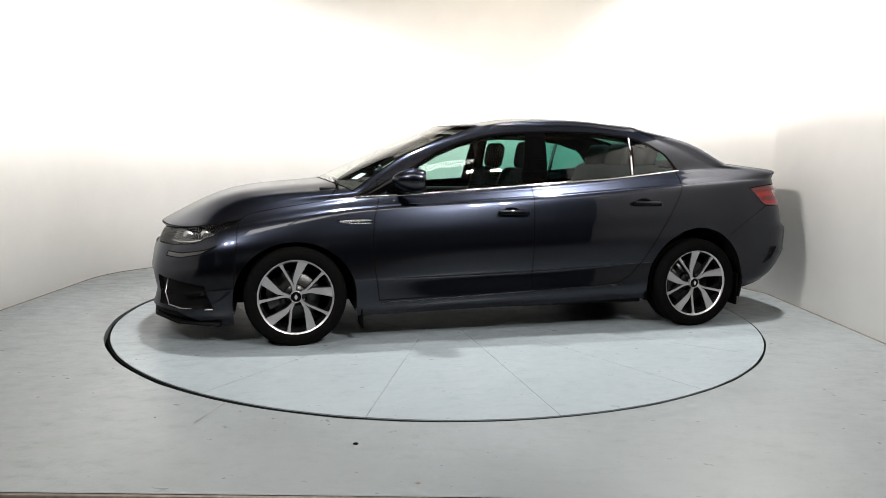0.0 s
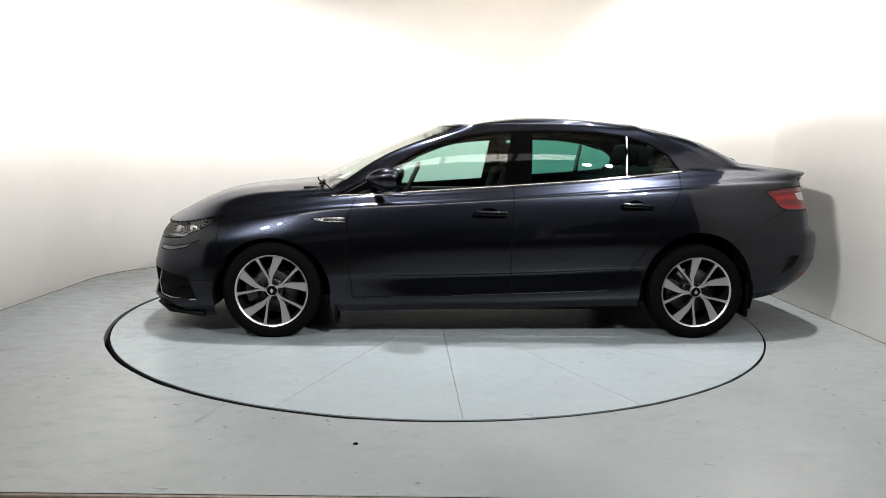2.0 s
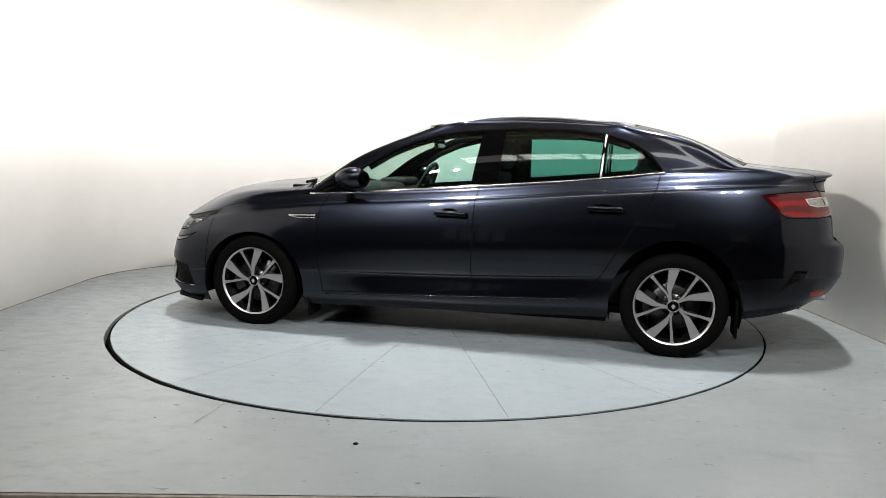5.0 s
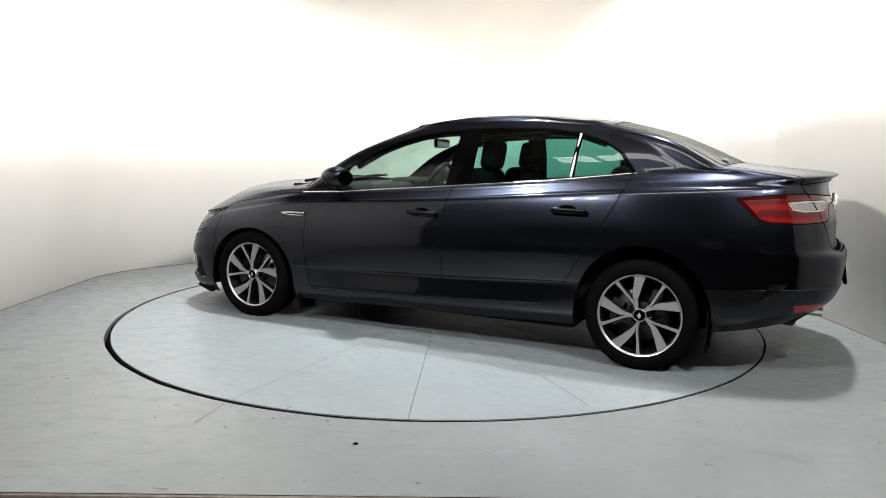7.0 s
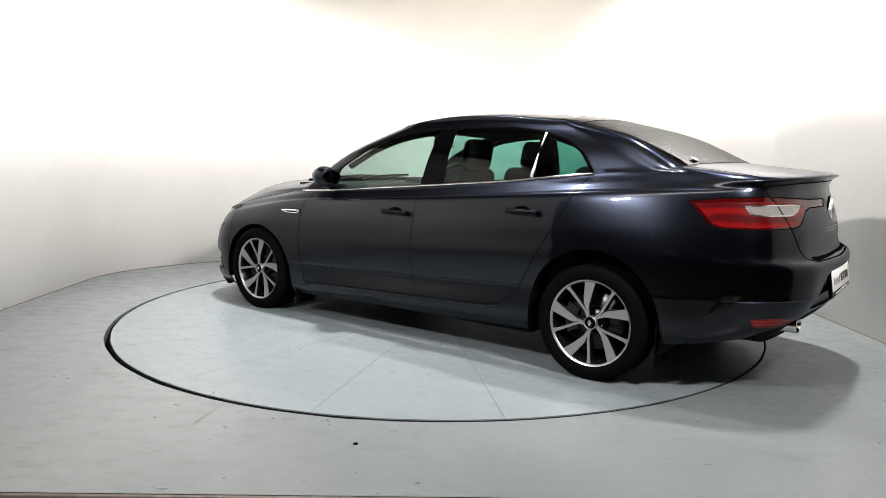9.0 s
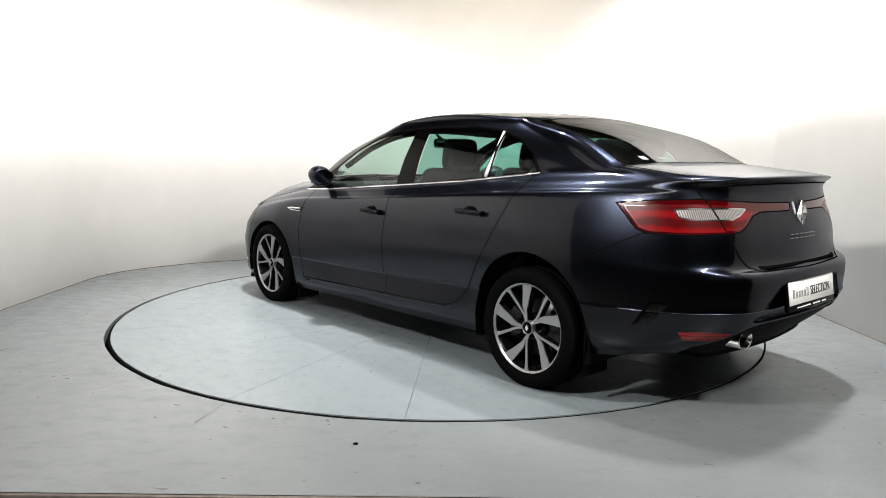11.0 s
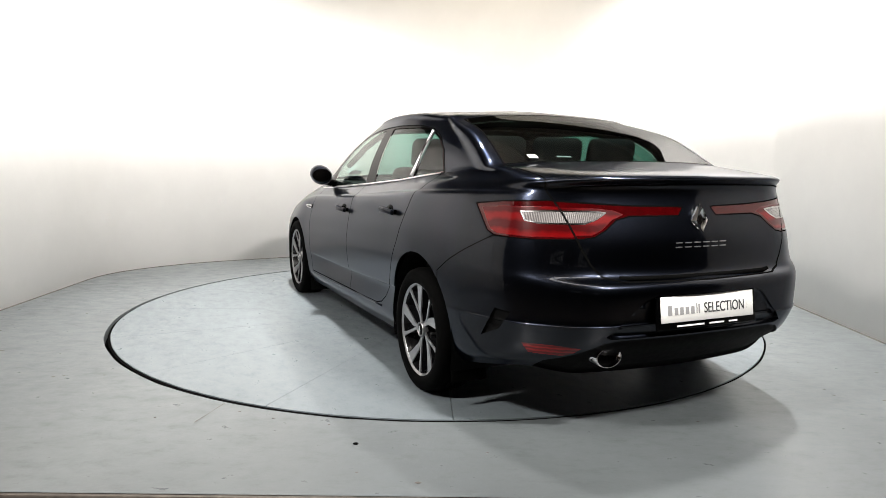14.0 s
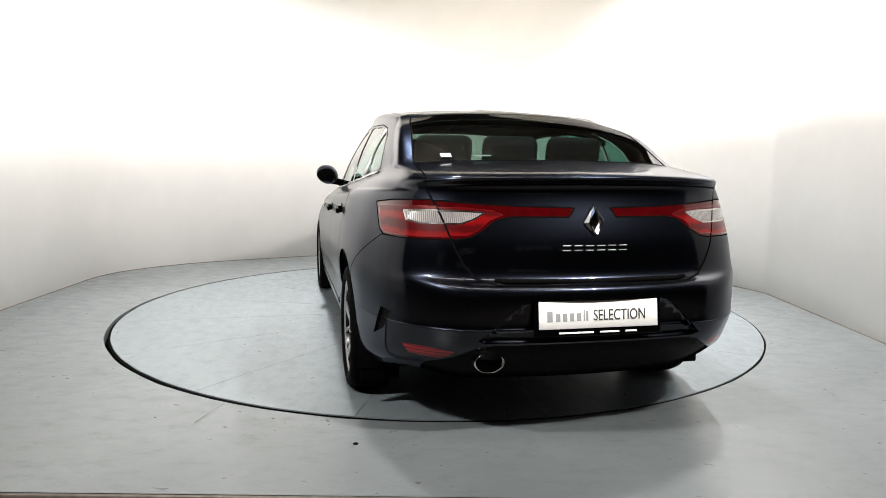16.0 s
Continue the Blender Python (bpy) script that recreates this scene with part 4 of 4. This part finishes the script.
for s in (1, -1):
    part("belt_strip", tube(on_flank(dense(BELT_LINE), s, 0.004), 0.007, 6, flat=0.5), M_CHROME, CAR, "chrome strip along the window line")
    x0, x1 = -.908, -.930
    p0, p1 = Vector((x0, s * (flank_y(x0, 1.045) + .003), 1.045)), Vector((x1, s * (flank_y(x1, 1.292) + .001), 1.292))
    part("window_divider", tube([p0.lerp(p1, k / 6) for k in range(7)], 0.0115, 6, flat=0.5), M_BRIGHT, CAR, "bright upright divider in the rear side window")
    # wing vent
    vent = [(.895, .770), (1.04, .767), (1.115, .757), (1.03, .742), (.895, .744)]
    bm = bmesh.new()
    rows = [[bm.verts.new((x, s * (flank_y(x, z) + o), z)) for x, z in vent] for o in (-.01, .004)]
    bm.faces.new(rows[1])
    for i in range(5):
        bm.faces.new((rows[0][i], rows[0][(i + 1) % 5], rows[1][(i + 1) % 5], rows[1][i]))
    bmesh.ops.recalc_face_normals(bm, faces=bm.faces[:])
    v = part("wing_vent", bm, M_GLOSSBLACK, CAR, "black wing vent with chrome edge", False)
    part("vent_strip", tube(on_flank(dense([(.900, .759), (1.02, .758), (1.09, .752)], 3), s, 0.006), 0.007, 6, flat=0.5), M_CHROME, v, "chrome vent strip")
    part("vent_strip", tube(on_flank(dense([(.900, .742), (1.02, .741), (1.075, .747)], 3), s, 0.004), 0.0035, 6), M_CHROME, v, "chrome vent strip")
    part("sill_strip", tube(on_flank(dense([(.83, .246), (-.80, .312)], 14), s, 0.0), 0.006, 8), M_PAINT, CAR, "rounded painted edge along the sill")

# door handles
def handle(x, z, s, parent):
    y = flank_y(x, z)
    cup = bmesh.new()
    bmesh.ops.create_uvsphere(cup, u_segments=20, v_segments=12, radius=1.0, matrix=Matrix.Translation((x + .012, s * (y - .004), z - .004)) @ Matrix.Diagonal((.062, .006, .036, 1)))
    part("handle_cup", cup, M_GLOSSBLACK, parent, "dark recess behind the handle")
    bar = rounded(x, s * (y + .026), z, .205, .020, .030, .009, 3, Matrix.Translation((x, 0, z)) @ pose(0, 0, 0, 0, -1.5, 0) @ Matrix.Translation((-x, 0, -z)))
    h = part("door_handle", bar, M_PAINT, parent, "dark painted pull handle")
    for dx in (-.085, .085):
        part("handle_mount", box(bmesh.new(), x + dx, s * (y + .010), z, .022, .030, .022, .004), M_GLOSSBLACK, parent)
    part("handle_strip", tube([(x + dx, s * (y + .0365), z + .006 - dx * -.026) for dx in (-.092, -.03, .03, .092)], .0022, 6), M_DISC, parent, "thin bright line on the handle")


for d in [o for o in CAR.children if o.name.startswith(("front_door", "rear_door"))]:
    s = 1 if sum(v.co.y for v in d.data.vertices) > 0 else -1
    handle(*((-.015, .803) if d.name.startswith("front") else (-.945, .860)), s, d)


# door mirrors
def mirror(s):
    bm = bmesh.new()
    bmesh.ops.create_uvsphere(bm, u_segments=32, v_segments=20, radius=1.0)
    for v in bm.verts:
        x, y, z = v.co
        back = -0.62
        if x < back:
            x = back
        w = 1.0 - 0.18 * max(0, x)
        v.co = (x * .130, y * .080 * w, z * .072 * w + .010 * y)
    m = pose(.640, s * .850, 1.003, 0, 0, s * -12)
    if s < 0:
        for v in bm.verts:
            v.co.y *= -1
        bmesh.ops.reverse_faces(bm, faces=bm.faces[:])
    bmesh.ops.transform(bm, matrix=m, verts=bm.verts)
    cap = part("door_mirror", bm, M_PAINT, CAR, "dark painted door mirror")
    g = bmesh.new()
    bmesh.ops.create_circle(g, cap_ends=True, segments=28, radius=1.0, matrix=m @ Matrix.Translation((-.0835, s * -.002, -.001)) @ pose(0, 0, 0, 0, -90, 0) @ Matrix.Diagonal((.047, .067, 1, 1)))
    part("mirror_glass", g, M_MIRROR, cap, "mirror glass", False)
    part("mirror_foot", tube([(.70, s * .725, .935), (.70, s * .76, .945), (.665, s * .82, .955), (.645, s * .86, .975)], .026, 10), M_GLOSSBLACK, cap, "black mirror foot")


mirror(1)
mirror(-1)


# wheels
def wheel_at(m, turn, name="wheel"):
    tyre_m, m = m, m @ Matrix.Diagonal((1.055, 1, 1.055, 1))
    barrel = lathe([(.205, .082), (.196, .06), (.190, -.085), (.060, -.085), (.055, -.03)], m)
    w = part(name, barrel, M_RIMBLACK, CAR, "black alloy wheel with machined silver spokes")
    part("tyre", lathe([(.228, .090), (.242, .099), (.262, .103), (.285, .098), (.299, .088), (R_TYRE, .066), (R_TYRE, .028), (.299, .026), (.299, .020), (R_TYRE, .018), (R_TYRE, -.018), (.299, -.020), (.299, -.026), (R_TYRE, -.028), (R_TYRE, -.066), (.299, -.088), (.285, -.098), (.262, -.103), (.219, -.09)], tyre_m, 64), M_RUBBER, w, "black road tyre")
    part("rim_lip", lathe([(.204, .070), (.2055, .082), (.212, .086), (.217, .090), (.224, .092), (.229, .088), (.224, .076)], m, 64), M_ALU, w, "machined silver rim edge")
    part("brake_disc", lathe([(.06, -.005), (.145, -.005), (.147, -.010), (.147, -.024), (.06, -.024)], m, 40), M_DISC, w, "steel brake disc")
    cal = bmesh.new()
    prism(cal, [(.10 * math.cos(a), .10 * math.sin(a)) for a in (-.5, -.25, 0, .25, .5)] + [(.165 * math.cos(a), .165 * math.sin(a)) for a in (.5, .25, 0, -.25, -.5)], -.035, .020, m)
    part("brake_caliper", cal, M_DISC, w, "grey brake caliper", False)
    part("wheel_hub", lathe([(0, .020), (.060, .020), (.068, .005), (.068, -.05)], m, 32), M_RIMBLACK, w)
    cap = part("hub_cap", lathe([(0, .080), (.018, .080), (.027, .077), (.030, .068), (.030, .03)], m, 32), M_GLOSSBLACK, w, "black hub cap with diamond mark")
    part("cap_ring", lathe([(.0300, .074), (.0308, .081), (.0328, .081), (.0340, .074), (.0340, .05)], m, 40), M_ALU, w, "silver ring round the hub cap")
    d = bmesh.new()
    prism(d, [(0, .016), (.011, 0), (0, -.016), (-.011, 0)], .079, .083, m)
    part("hub_mark", d, M_CHROME, w, "silver diamond mark", False)
    for k in range(5):
        th = radians(turn + 72 * k)
        R = .215
        def at(r, out):
            return (R * (r * math.cos(th) - out * math.sin(th)), R * (r * math.sin(th) + out * math.cos(th)))
        def along(r, off, wide):
            a = radians(off)
            return at(r * math.cos(a) - wide * math.sin(a), r * math.sin(a) + wide * math.cos(a))
        # a broad blade that narrows to a thin neck beside the hub, and a slim rib that leaves the hub beside that neck
        ahead = [at(1.0, .150), at(.85, .160), at(.7, .170), at(.5, .182), at(.42, .174), at(.35, .142), at(.28, .116), at(.13, .104)]
        behind = [at(1.0, -.120), at(.85, -.075), at(.7, -.025), at(.5, .030), at(.42, .052), at(.35, .062), at(.28, .056), at(.13, .040)]
        blade = ahead[::-1] + behind
        slim = ((.14, 40, .026), (.22, 30, .027), (.30, 28, .027), (.40, 30, .028), (.52, 33, .029), (.75, 35.8, .033), (.90, 36.6, .040), (1.0, 37, .070))
        rib = [along(r, a, w) for r, a, w in slim] + [along(r, a, -w) for r, a, w in slim[::-1]]
        for nm, outl in (("spoke", blade), ("thin_spoke", rib)):
            outl = [(-x, z) for x, z in outl]
            dish = lambda x, z: .066 + .016 * (math.hypot(x, z) / .206) ** 1.5
            top = bmesh.new()
            lo = [top.verts.new(m @ Vector((x, dish(x, z) - .007, z))) for x, z in outl]
            hi = [top.verts.new(m @ Vector((x, dish(x, z), z))) for x, z in outl]
            n = len(outl)
            h = n // 2
            for i in range(h - 1):
                top.faces.new((hi[i], hi[i + 1], hi[n - 2 - i], hi[n - 1 - i]))
            for i in range(n):
                top.faces.new((hi[i], lo[i], lo[(i + 1) % n], hi[(i + 1) % n]))
            bmesh.ops.recalc_face_normals(top, faces=top.faces[:])
            part(nm, top, M_ALU, w, "", False)
            web = bmesh.new()
            wide = [(x * 1.0, z * 1.0) for x, z in outl]
            cx, cz = sum(p[0] for p in wide) / n, sum(p[1] for p in wide) / n
            grow = [(x + .004 * (x - cx) / (math.hypot(x - cx, z - cz) + 1e-6), z + .004 * (z - cz) / (math.hypot(x - cx, z - cz) + 1e-6)) for x, z in wide]
            lo = [web.verts.new(m @ Vector((x, dish(x, z) - .040, z))) for x, z in grow]
            hi = [web.verts.new(m @ Vector((x, dish(x, z) - .006, z))) for x, z in grow]
            for i in range(h - 1):
                web.faces.new((hi[i], hi[i + 1], hi[n - 2 - i], hi[n - 1 - i]))
            for i in range(n):
                web.faces.new((hi[i], lo[i], lo[(i + 1) % n], hi[(i + 1) % n]))
            bmesh.ops.recalc_face_normals(web, faces=web.faces[:])
            part(nm + "_web", web, M_RIMBLACK, w, "black side of the spoke", False)
        a = th + radians(36)
        bolt = bmesh.new()
        lathe([(0, .046), (.008, .046), (.009, .040), (.009, .01)], m @ Matrix.Translation((-.052 * math.cos(a), 0, .052 * math.sin(a))), 10, bolt)
        part("wheel_bolt", bolt, M_DISC, w)
    return w


for (x, z), turn in ((HUB_F, 77), (HUB_R, 90)):
    wheel_at(pose(x, .787, z), turn)
    wheel_at(pose(x, -.787, z, 0, 0, 180), turn)

# wheel housings, mud flaps, underside
for (x, z), rx, rz in ((HUB_F, .372, .342), (HUB_R, .377, .395)):
    for s in (1, -1):
        bm = bmesh.new()
        rings = []
        for y in (.868, .84, .50):
            rings.append([bm.verts.new((x + rx * math.cos(math.pi * (k - 2) / 22), s * y, z + rz * math.sin(math.pi * (k - 2) / 22))) for k in range(27)])
        for a, b in zip(rings, rings[1:]):
            for k in range(26):
                bm.faces.new((a[k], a[k + 1], b[k + 1], b[k]))
        bm.faces.new(rings[-1])
        part("wheel_housing", bm, M_BLACK, CAR, "black wheel arch liner")
for s in (1, -1):
    for x, z0, z1 in ((.955, .085, .30), (-1.705, .135, .36)):
        part("mud_flap", rounded(x, s * .765, (z0 + z1) / 2, .014, .18, z1 - z0, .006, 2, None), M_RUBBER, CAR, "black rubber mud flap")
pan = bmesh.new()
box(pan, 0, 0, .20, 1.95, 1.62, .05, .01)
box(pan, 1.95, 0, .22, .36, 1.2, .08, .02)
box(pan, -1.86, 0, .29, .36, 1.0, .08, .02)
box(pan, 1.356, 0, .25, .85, .98, .06, .02)
box(pan, -1.356, 0, .30, .85, .98, .06, .02)
part("underbody", pan, M_BLACK, CAR, "black underbody", False)
part("silencer", rounded(-1.80, .05, .265, .28, .62, .13, .05), M_BLACK, CAR, "grey exhaust silencer")

# exhaust tail pipe
bm = bmesh.new()
mm = Matrix.Translation((-2.185, .405, .352)) @ pose(0, 0, 0, 0, 0, 90)
for pr in [(1.0, -.12), (1.0, .065), (.97, .070), (.90, .068), (.90, -.10)],:
    lathe([(r * .062, h) for r, h in pr], mm @ Matrix.Diagonal((1, 1, .68, 1)), 36, bm)
part("tail_pipe", bm, M_CHROME, CAR, "oval chrome tail pipe")
# a near-black disc across the pipe makes its inside dark
part("tail_pipe_core", lathe([(0, .045), (.056, .045)], mm @ Matrix.Diagonal((1, 1, .68, 1)), 24), M_GAP, CAR, "near-black disc that darkens the inside of the tail pipe")

# number plate panel: the word that can be read, plain bars for the rest
PLATE = pose(-2.352, 0, .545, 0, 8, 0) @ Matrix.Diagonal((1, .95, 1, 1))
holder = part("plate_holder", rounded(0, 0, 0, .018, .555, .142, .006, 2, PLATE), M_GLOSSBLACK, rear_bumper, "black plate holder")
part("plate", rounded(-.010, 0, .012, .006, .520, .108, .002, 1, PLATE), M_PLATE, holder, "white plate with grey lettering")


def lettering(name, text, size, m, material, parent, extrude=.0008):
    cu = bpy.data.curves.new(name, "FONT")
    cu.body, cu.size, cu.extrude, cu.align_x = text, size, extrude, "LEFT"
    tmp = bpy.data.objects.new(name, cu)
    scene.collection.objects.link(tmp)
    me = bpy.data.meshes.new_from_object(tmp.evaluated_get(bpy.context.evaluated_depsgraph_get()))
    bpy.data.objects.remove(tmp)
    me.transform(m)
    me.materials.clear()
    me.materials.append(material)
    ob = new(name, me)
    ob.parent = parent
    return ob


# text runs from the car's left (+y) to its right (-y), facing backwards
FACE_BACK = Matrix(((0, 0, -1, 0), (-1, 0, 0, 0), (0, 1, 0, 0), (0, 0, 0, 1)))
lettering("plate_word", "SELECTION", .060, PLATE @ Matrix.Translation((-.0142, .028, -.012)) @ FACE_BACK @ Matrix.Diagonal((.76, 1, 1, 1)), M_LETTER, holder)
for k, (w, h) in enumerate(((.026, .040), (.022, .030), (.022, .030), (.022, .030), (.022, .030), (.006, .042), (.010, .038))):
    y = .214 - (0, .034, .064, .094, .124, .147, .160)[k]
    bars = bmesh.new()
    box(bars, -.0136, y, -.012 + h / 2, .0012, w * .85, h, m=PLATE)
    part("plate_bar", bars, M_PALEINK, holder, "", False)
for y, w in ((.10, .15), (-.045, .085), (-.14, .05)):
    bars = bmesh.new()
    box(bars, -.0098, y, -.0575, .0014, w, .0065, m=PLATE)
    part("holder_bar", bars, M_WHITE, holder, "", False)

# near-black tube in place of the shade under the boot lid's foot
part("boot_foot_shade", tube([(tail_x(y / 20, .682) + .008, y / 20, .680 + .0004 * abs(y)) for y in range(-8, 9)], .010, 8), M_GAP, boot, "dark strip for the shade in the gap below the boot lid")

# diamond badge and raised letters (plain shapes)
bx = tail_x(0, .905)
bm = bmesh.new()
BADGE = Matrix.Translation((bx - .006, 0, .908)) @ pose(0, 0, 0, 0, 4, 90)
for sx in (1, -1):
    for sz in (1, -1):
        o = [(0, .066 * sz), (.044 * sx, 0), (.020 * sx, 0), (0, .030 * sz)]
        a = [bm.verts.new(BADGE @ Vector((x, 0, z))) for x, z in o]
        mid = [bm.verts.new(BADGE @ Vector((x, .016, z))) for x, z in ((.004 * sx, .048 * sz), (.030 * sx, 0))]
        b0, b1, b2, b3 = a
        bm.faces.new((b0, b1, mid[1], mid[0]))
        bm.faces.new((mid[0], mid[1], b2, b3))
bmesh.ops.recalc_face_normals(bm, faces=bm.faces[:])
part("badge", bm, M_CHROME, boot, "chrome diamond badge", False)
back = bmesh.new()
prism(back, [(0, .064), (.042, 0), (0, -.064), (-.042, 0)], -.012, .001, BADGE)
part("badge_base", back, M_CHROME, boot, "", False)
for k in range(6):
    y = .118 - k * .047
    x = tail_x(y, .808)
    bm = bmesh.new()
    for dz in (-.009, .009):
        box(bm, x - .003, y, .808 + dz, .004, .033, .004, .001)
    part("raised_letter", bm, M_ALU, boot, "", False)

# front details
for s in (1, -1):
    head = [o for o in CAR.children if o.name.startswith("headlamp")][0 if s > 0 else 1]
    for x, y, z, r in ((1.985, .605, .655, .042), (1.885, .68, .668, .036)):
        g = bmesh.new()
        bmesh.ops.create_uvsphere(g, u_segments=16, v_segments=10, radius=r, matrix=Matrix.Translation((x - .012, s * (y - .004), z)))
        part("lamp_bowl", g, M_LAMPCHROME, head, "bright lamp bowl")
    part("lamp_strip", tube([(2.085, s * .52, .618), (2.03, s * .59, .613), (1.95, s * .67, .62), (1.86, s * .732, .64), (1.82, s * .752, .67)], .009, 6), M_LAMPCHROME, head, "bright strip along the lamp's lower edge")
    part("bumper_chrome", tube([(2.10, s * .645, .41), (2.12, s * .65, .32), (2.10, s * .675, .245), (2.03, s * .715, .226), (1.90, s * .795, .228), (1.84, s * .83, .235)], .004, 6), M_ALU, front_bumper, "thin chrome line round the fog lamp")
    part("fog_lamp", lathe([(0, 0), (.035, 0), (.04, -.02)], Matrix.Translation((1.985, s * .72, .31)) @ pose(0, 0, 0, 0, 0, s * -38), 20), M_LAMPDARK, front_bumper, "dark round fog lamp")
part("splitter", tube([(1.80, .80, .135), (2.04, .67, .135), (2.19, .42, .14), (2.245, 0, .14), (2.19, -.42, .14), (2.04, -.67, .135), (1.80, -.80, .135)], .014, 8, flat=1.8), M_BLACK, front_bumper, "black lower lip")
for y0, y1 in ((.60, .05), (.02, -.50)):
    arm = part("wiper", tube([(1.08, y0, .965), (1.065, (y0 + y1) / 2, .985), (1.055, y1, .99)], .010, 6), M_BLACK, CAR, "black windscreen wiper")
part("tax_disc", rounded(0, 0, 0, .002, .10, .075, .0008, 1, Matrix.Translation((.93, .50, 1.015)) @ pose(0, 0, 0, 0, -62, 12)), M_STICKER, CAR, "pale paper disc behind the windscreen", False)
part("cowl", box(bmesh.new(), 1.12, 0, .935, .14, 1.2, .02, .008), M_BLACK, CAR, "black cowl below the windscreen")

# rear window sticker bars
for y, z, w, h in ((.47, 1.155, .05, .035), (.30, 1.155, .08, .014)):
    x = -1.70
    part("window_sticker", rounded(0, 0, 0, .001, w, h, .0004, 1, Matrix.Translation((x + (1.17 - z) * -1.2, y, z + .004)) @ pose(0, 0, 0, 0, 62, 0)), M_PALEINK, CAR, "small pale sticker on the rear window", False)

# ---- cabin ----
lin = bmesh.new()
src_rows = [[Vector(p) for p in row] for row in UP_ROWS[2 * NV:]]
for s in (1, -1):
    g = [[lin.verts.new((p.x * .97 - .01, s * p.y * .95, p.z - .03)) for p in row] for row in src_rows]
    for a, b in zip(g, g[1:]):
        for k in range(len(a) - 1):
            lin.faces.new((a[k], a[k + 1], b[k + 1], b[k]))
bmesh.ops.remove_doubles(lin, verts=lin.verts[:], dist=1e-4)
part("headlining", lin, M_LINER, CAR, "grey headlining")
cab = bmesh.new()
box(cab, -.3, 0, .24, 2.4, 1.5, .04)
part("cabin_floor", cab, M_BLACK, CAR, "dark carpet", False)
for s in (1, -1):
    part("door_card", rounded(-.2, s * .70, .58, 2.0, .05, .64, .02), M_DASH, CAR, "dark inner door lining")
dash = rounded(.82, 0, .80, .42, 1.42, .30, .07, 4)
part("dashboard", dash, M_DASH, CAR, "dark soft dashboard")
part("instrument_hood", rounded(.72, -.36, .945, .22, .36, .07, .03, 3), M_DASH, CAR, "hood over the instruments")
part("parcel_shelf", rounded(-1.62, 0, 1.06, .50, 1.18, .03, .012), M_FABRIC, CAR, "dark parcel shelf")
part("bulkhead", rounded(-1.30, 0, .75, .12, 1.40, .62, .03), M_FABRIC, CAR, "dark rear seat back")


def seat(x, y):
    st = part("front_seat", rounded(x, y, .52, .50, .50, .16, .06, 4), M_FABRIC, CAR, "dark cloth front seat")
    part("seat_back", rounded(0, 0, .28, .13, .48, .56, .06, 4, Matrix.Translation((x - .22, y, .54)) @ pose(0, 0, 0, 0, -17, 0)), M_FABRIC, st)
    part("head_restraint", rounded(0, 0, 0, .10, .26, .20, .05, 5, Matrix.Translation((x - .425, y, 1.165)) @ pose(0, 0, 0, 0, -10, 0)), M_FABRIC, st)
    for d in (-.06, .06):
        part("restraint_post", tube([(x - .385, y + d, 1.03), (x - .42, y + d, 1.11)], .007, 6), M_CHROME, st)


seat(.15, .36)
seat(.15, -.36)
bench = part("rear_seat", rounded(-.85, 0, .50, .52, 1.30, .16, .06, 4), M_FABRIC, CAR, "dark cloth rear bench")
part("seat_back", rounded(0, 0, .30, .13, 1.30, .60, .06, 4, Matrix.Translation((-.98, 0, .54)) @ pose(0, 0, 0, 0, -20, 0)), M_FABRIC, bench)
for y in (.36, -.36, 0):
    part("head_restraint", rounded(0, 0, 0, .10, .30, .20, .045, 4, Matrix.Translation((-1.19, y, 1.165)) @ pose(0, 0, 0, 0, -14, 0)), M_FABRIC, bench)
for s in (1, -1):
    rail = [(x, s * (flank_y(x, z) - .045), z - .018) for x, z in dense(WINDOW_TOP[1:-1], 3)]
    part("pillar_lining", tube(rail, .020, 8), M_FABRIC, CAR, "dark lining above the side windows")
# steering wheel on the car's right (right-hand drive)
WHEEL = Matrix.Translation((.50, -.36, .92)) @ pose(0, 0, 0, 0, 0, 90) @ pose(0, 0, 0, -24, 0, 0)
sw = part("steering_wheel", lathe([(.185 + .016 * math.cos(2 * math.pi * k / 8), .016 * math.sin(2 * math.pi * k / 8)) for k in range(8)], WHEEL, 36, None, True), M_DASH, CAR, "dark steering wheel")
part("wheel_boss", lathe([(0, .02), (.07, .015), (.08, -.02)], WHEEL, 20), M_DASH, sw)
for a in (0, 180, 270):
    part("wheel_arm", tube([WHEEL @ Vector((.07 * math.cos(radians(a)), 0, .07 * math.sin(radians(a)))), WHEEL @ Vector((.18 * math.cos(radians(a)), 0, .18 * math.sin(radians(a))))], .014, 6), M_DASH, sw)
mir = part("rear_view_mirror", rounded(.30, -.02, 1.245, .03, .22, .065, .014, 3), M_GLOSSBLACK, CAR, "black rear-view mirror")
part("mirror_stem", tube([(.32, -.02, 1.26), (.40, -.02, 1.31)], .012, 6), M_GLOSSBLACK, mir)
part("mirror_face", rounded(.283, -.02, 1.245, .003, .20, .05, .001, 1), M_MIRROR, mir, "mirror glass", False)
SHELL.free()


def motions():
    """The turntable turns slowly, carrying the car; nothing else moves."""
    rows_table, rows_car = [], []
    for k in range(17):
        t = float(k)
        a = 147.89 - 5.731 * (t - 8) + 0.00424 * (t - 8) ** 2 + 0.00041 * (t - 8) ** 3
        m = pose(0, 0, 0, 0, 0, a)
        rows_table.append((t, m))
        rows_car.append((t, m @ pose(-0.273, -0.052, 0)))
    walk(TABLE, rows_table)
    walk(CAR, rows_car)


motions()
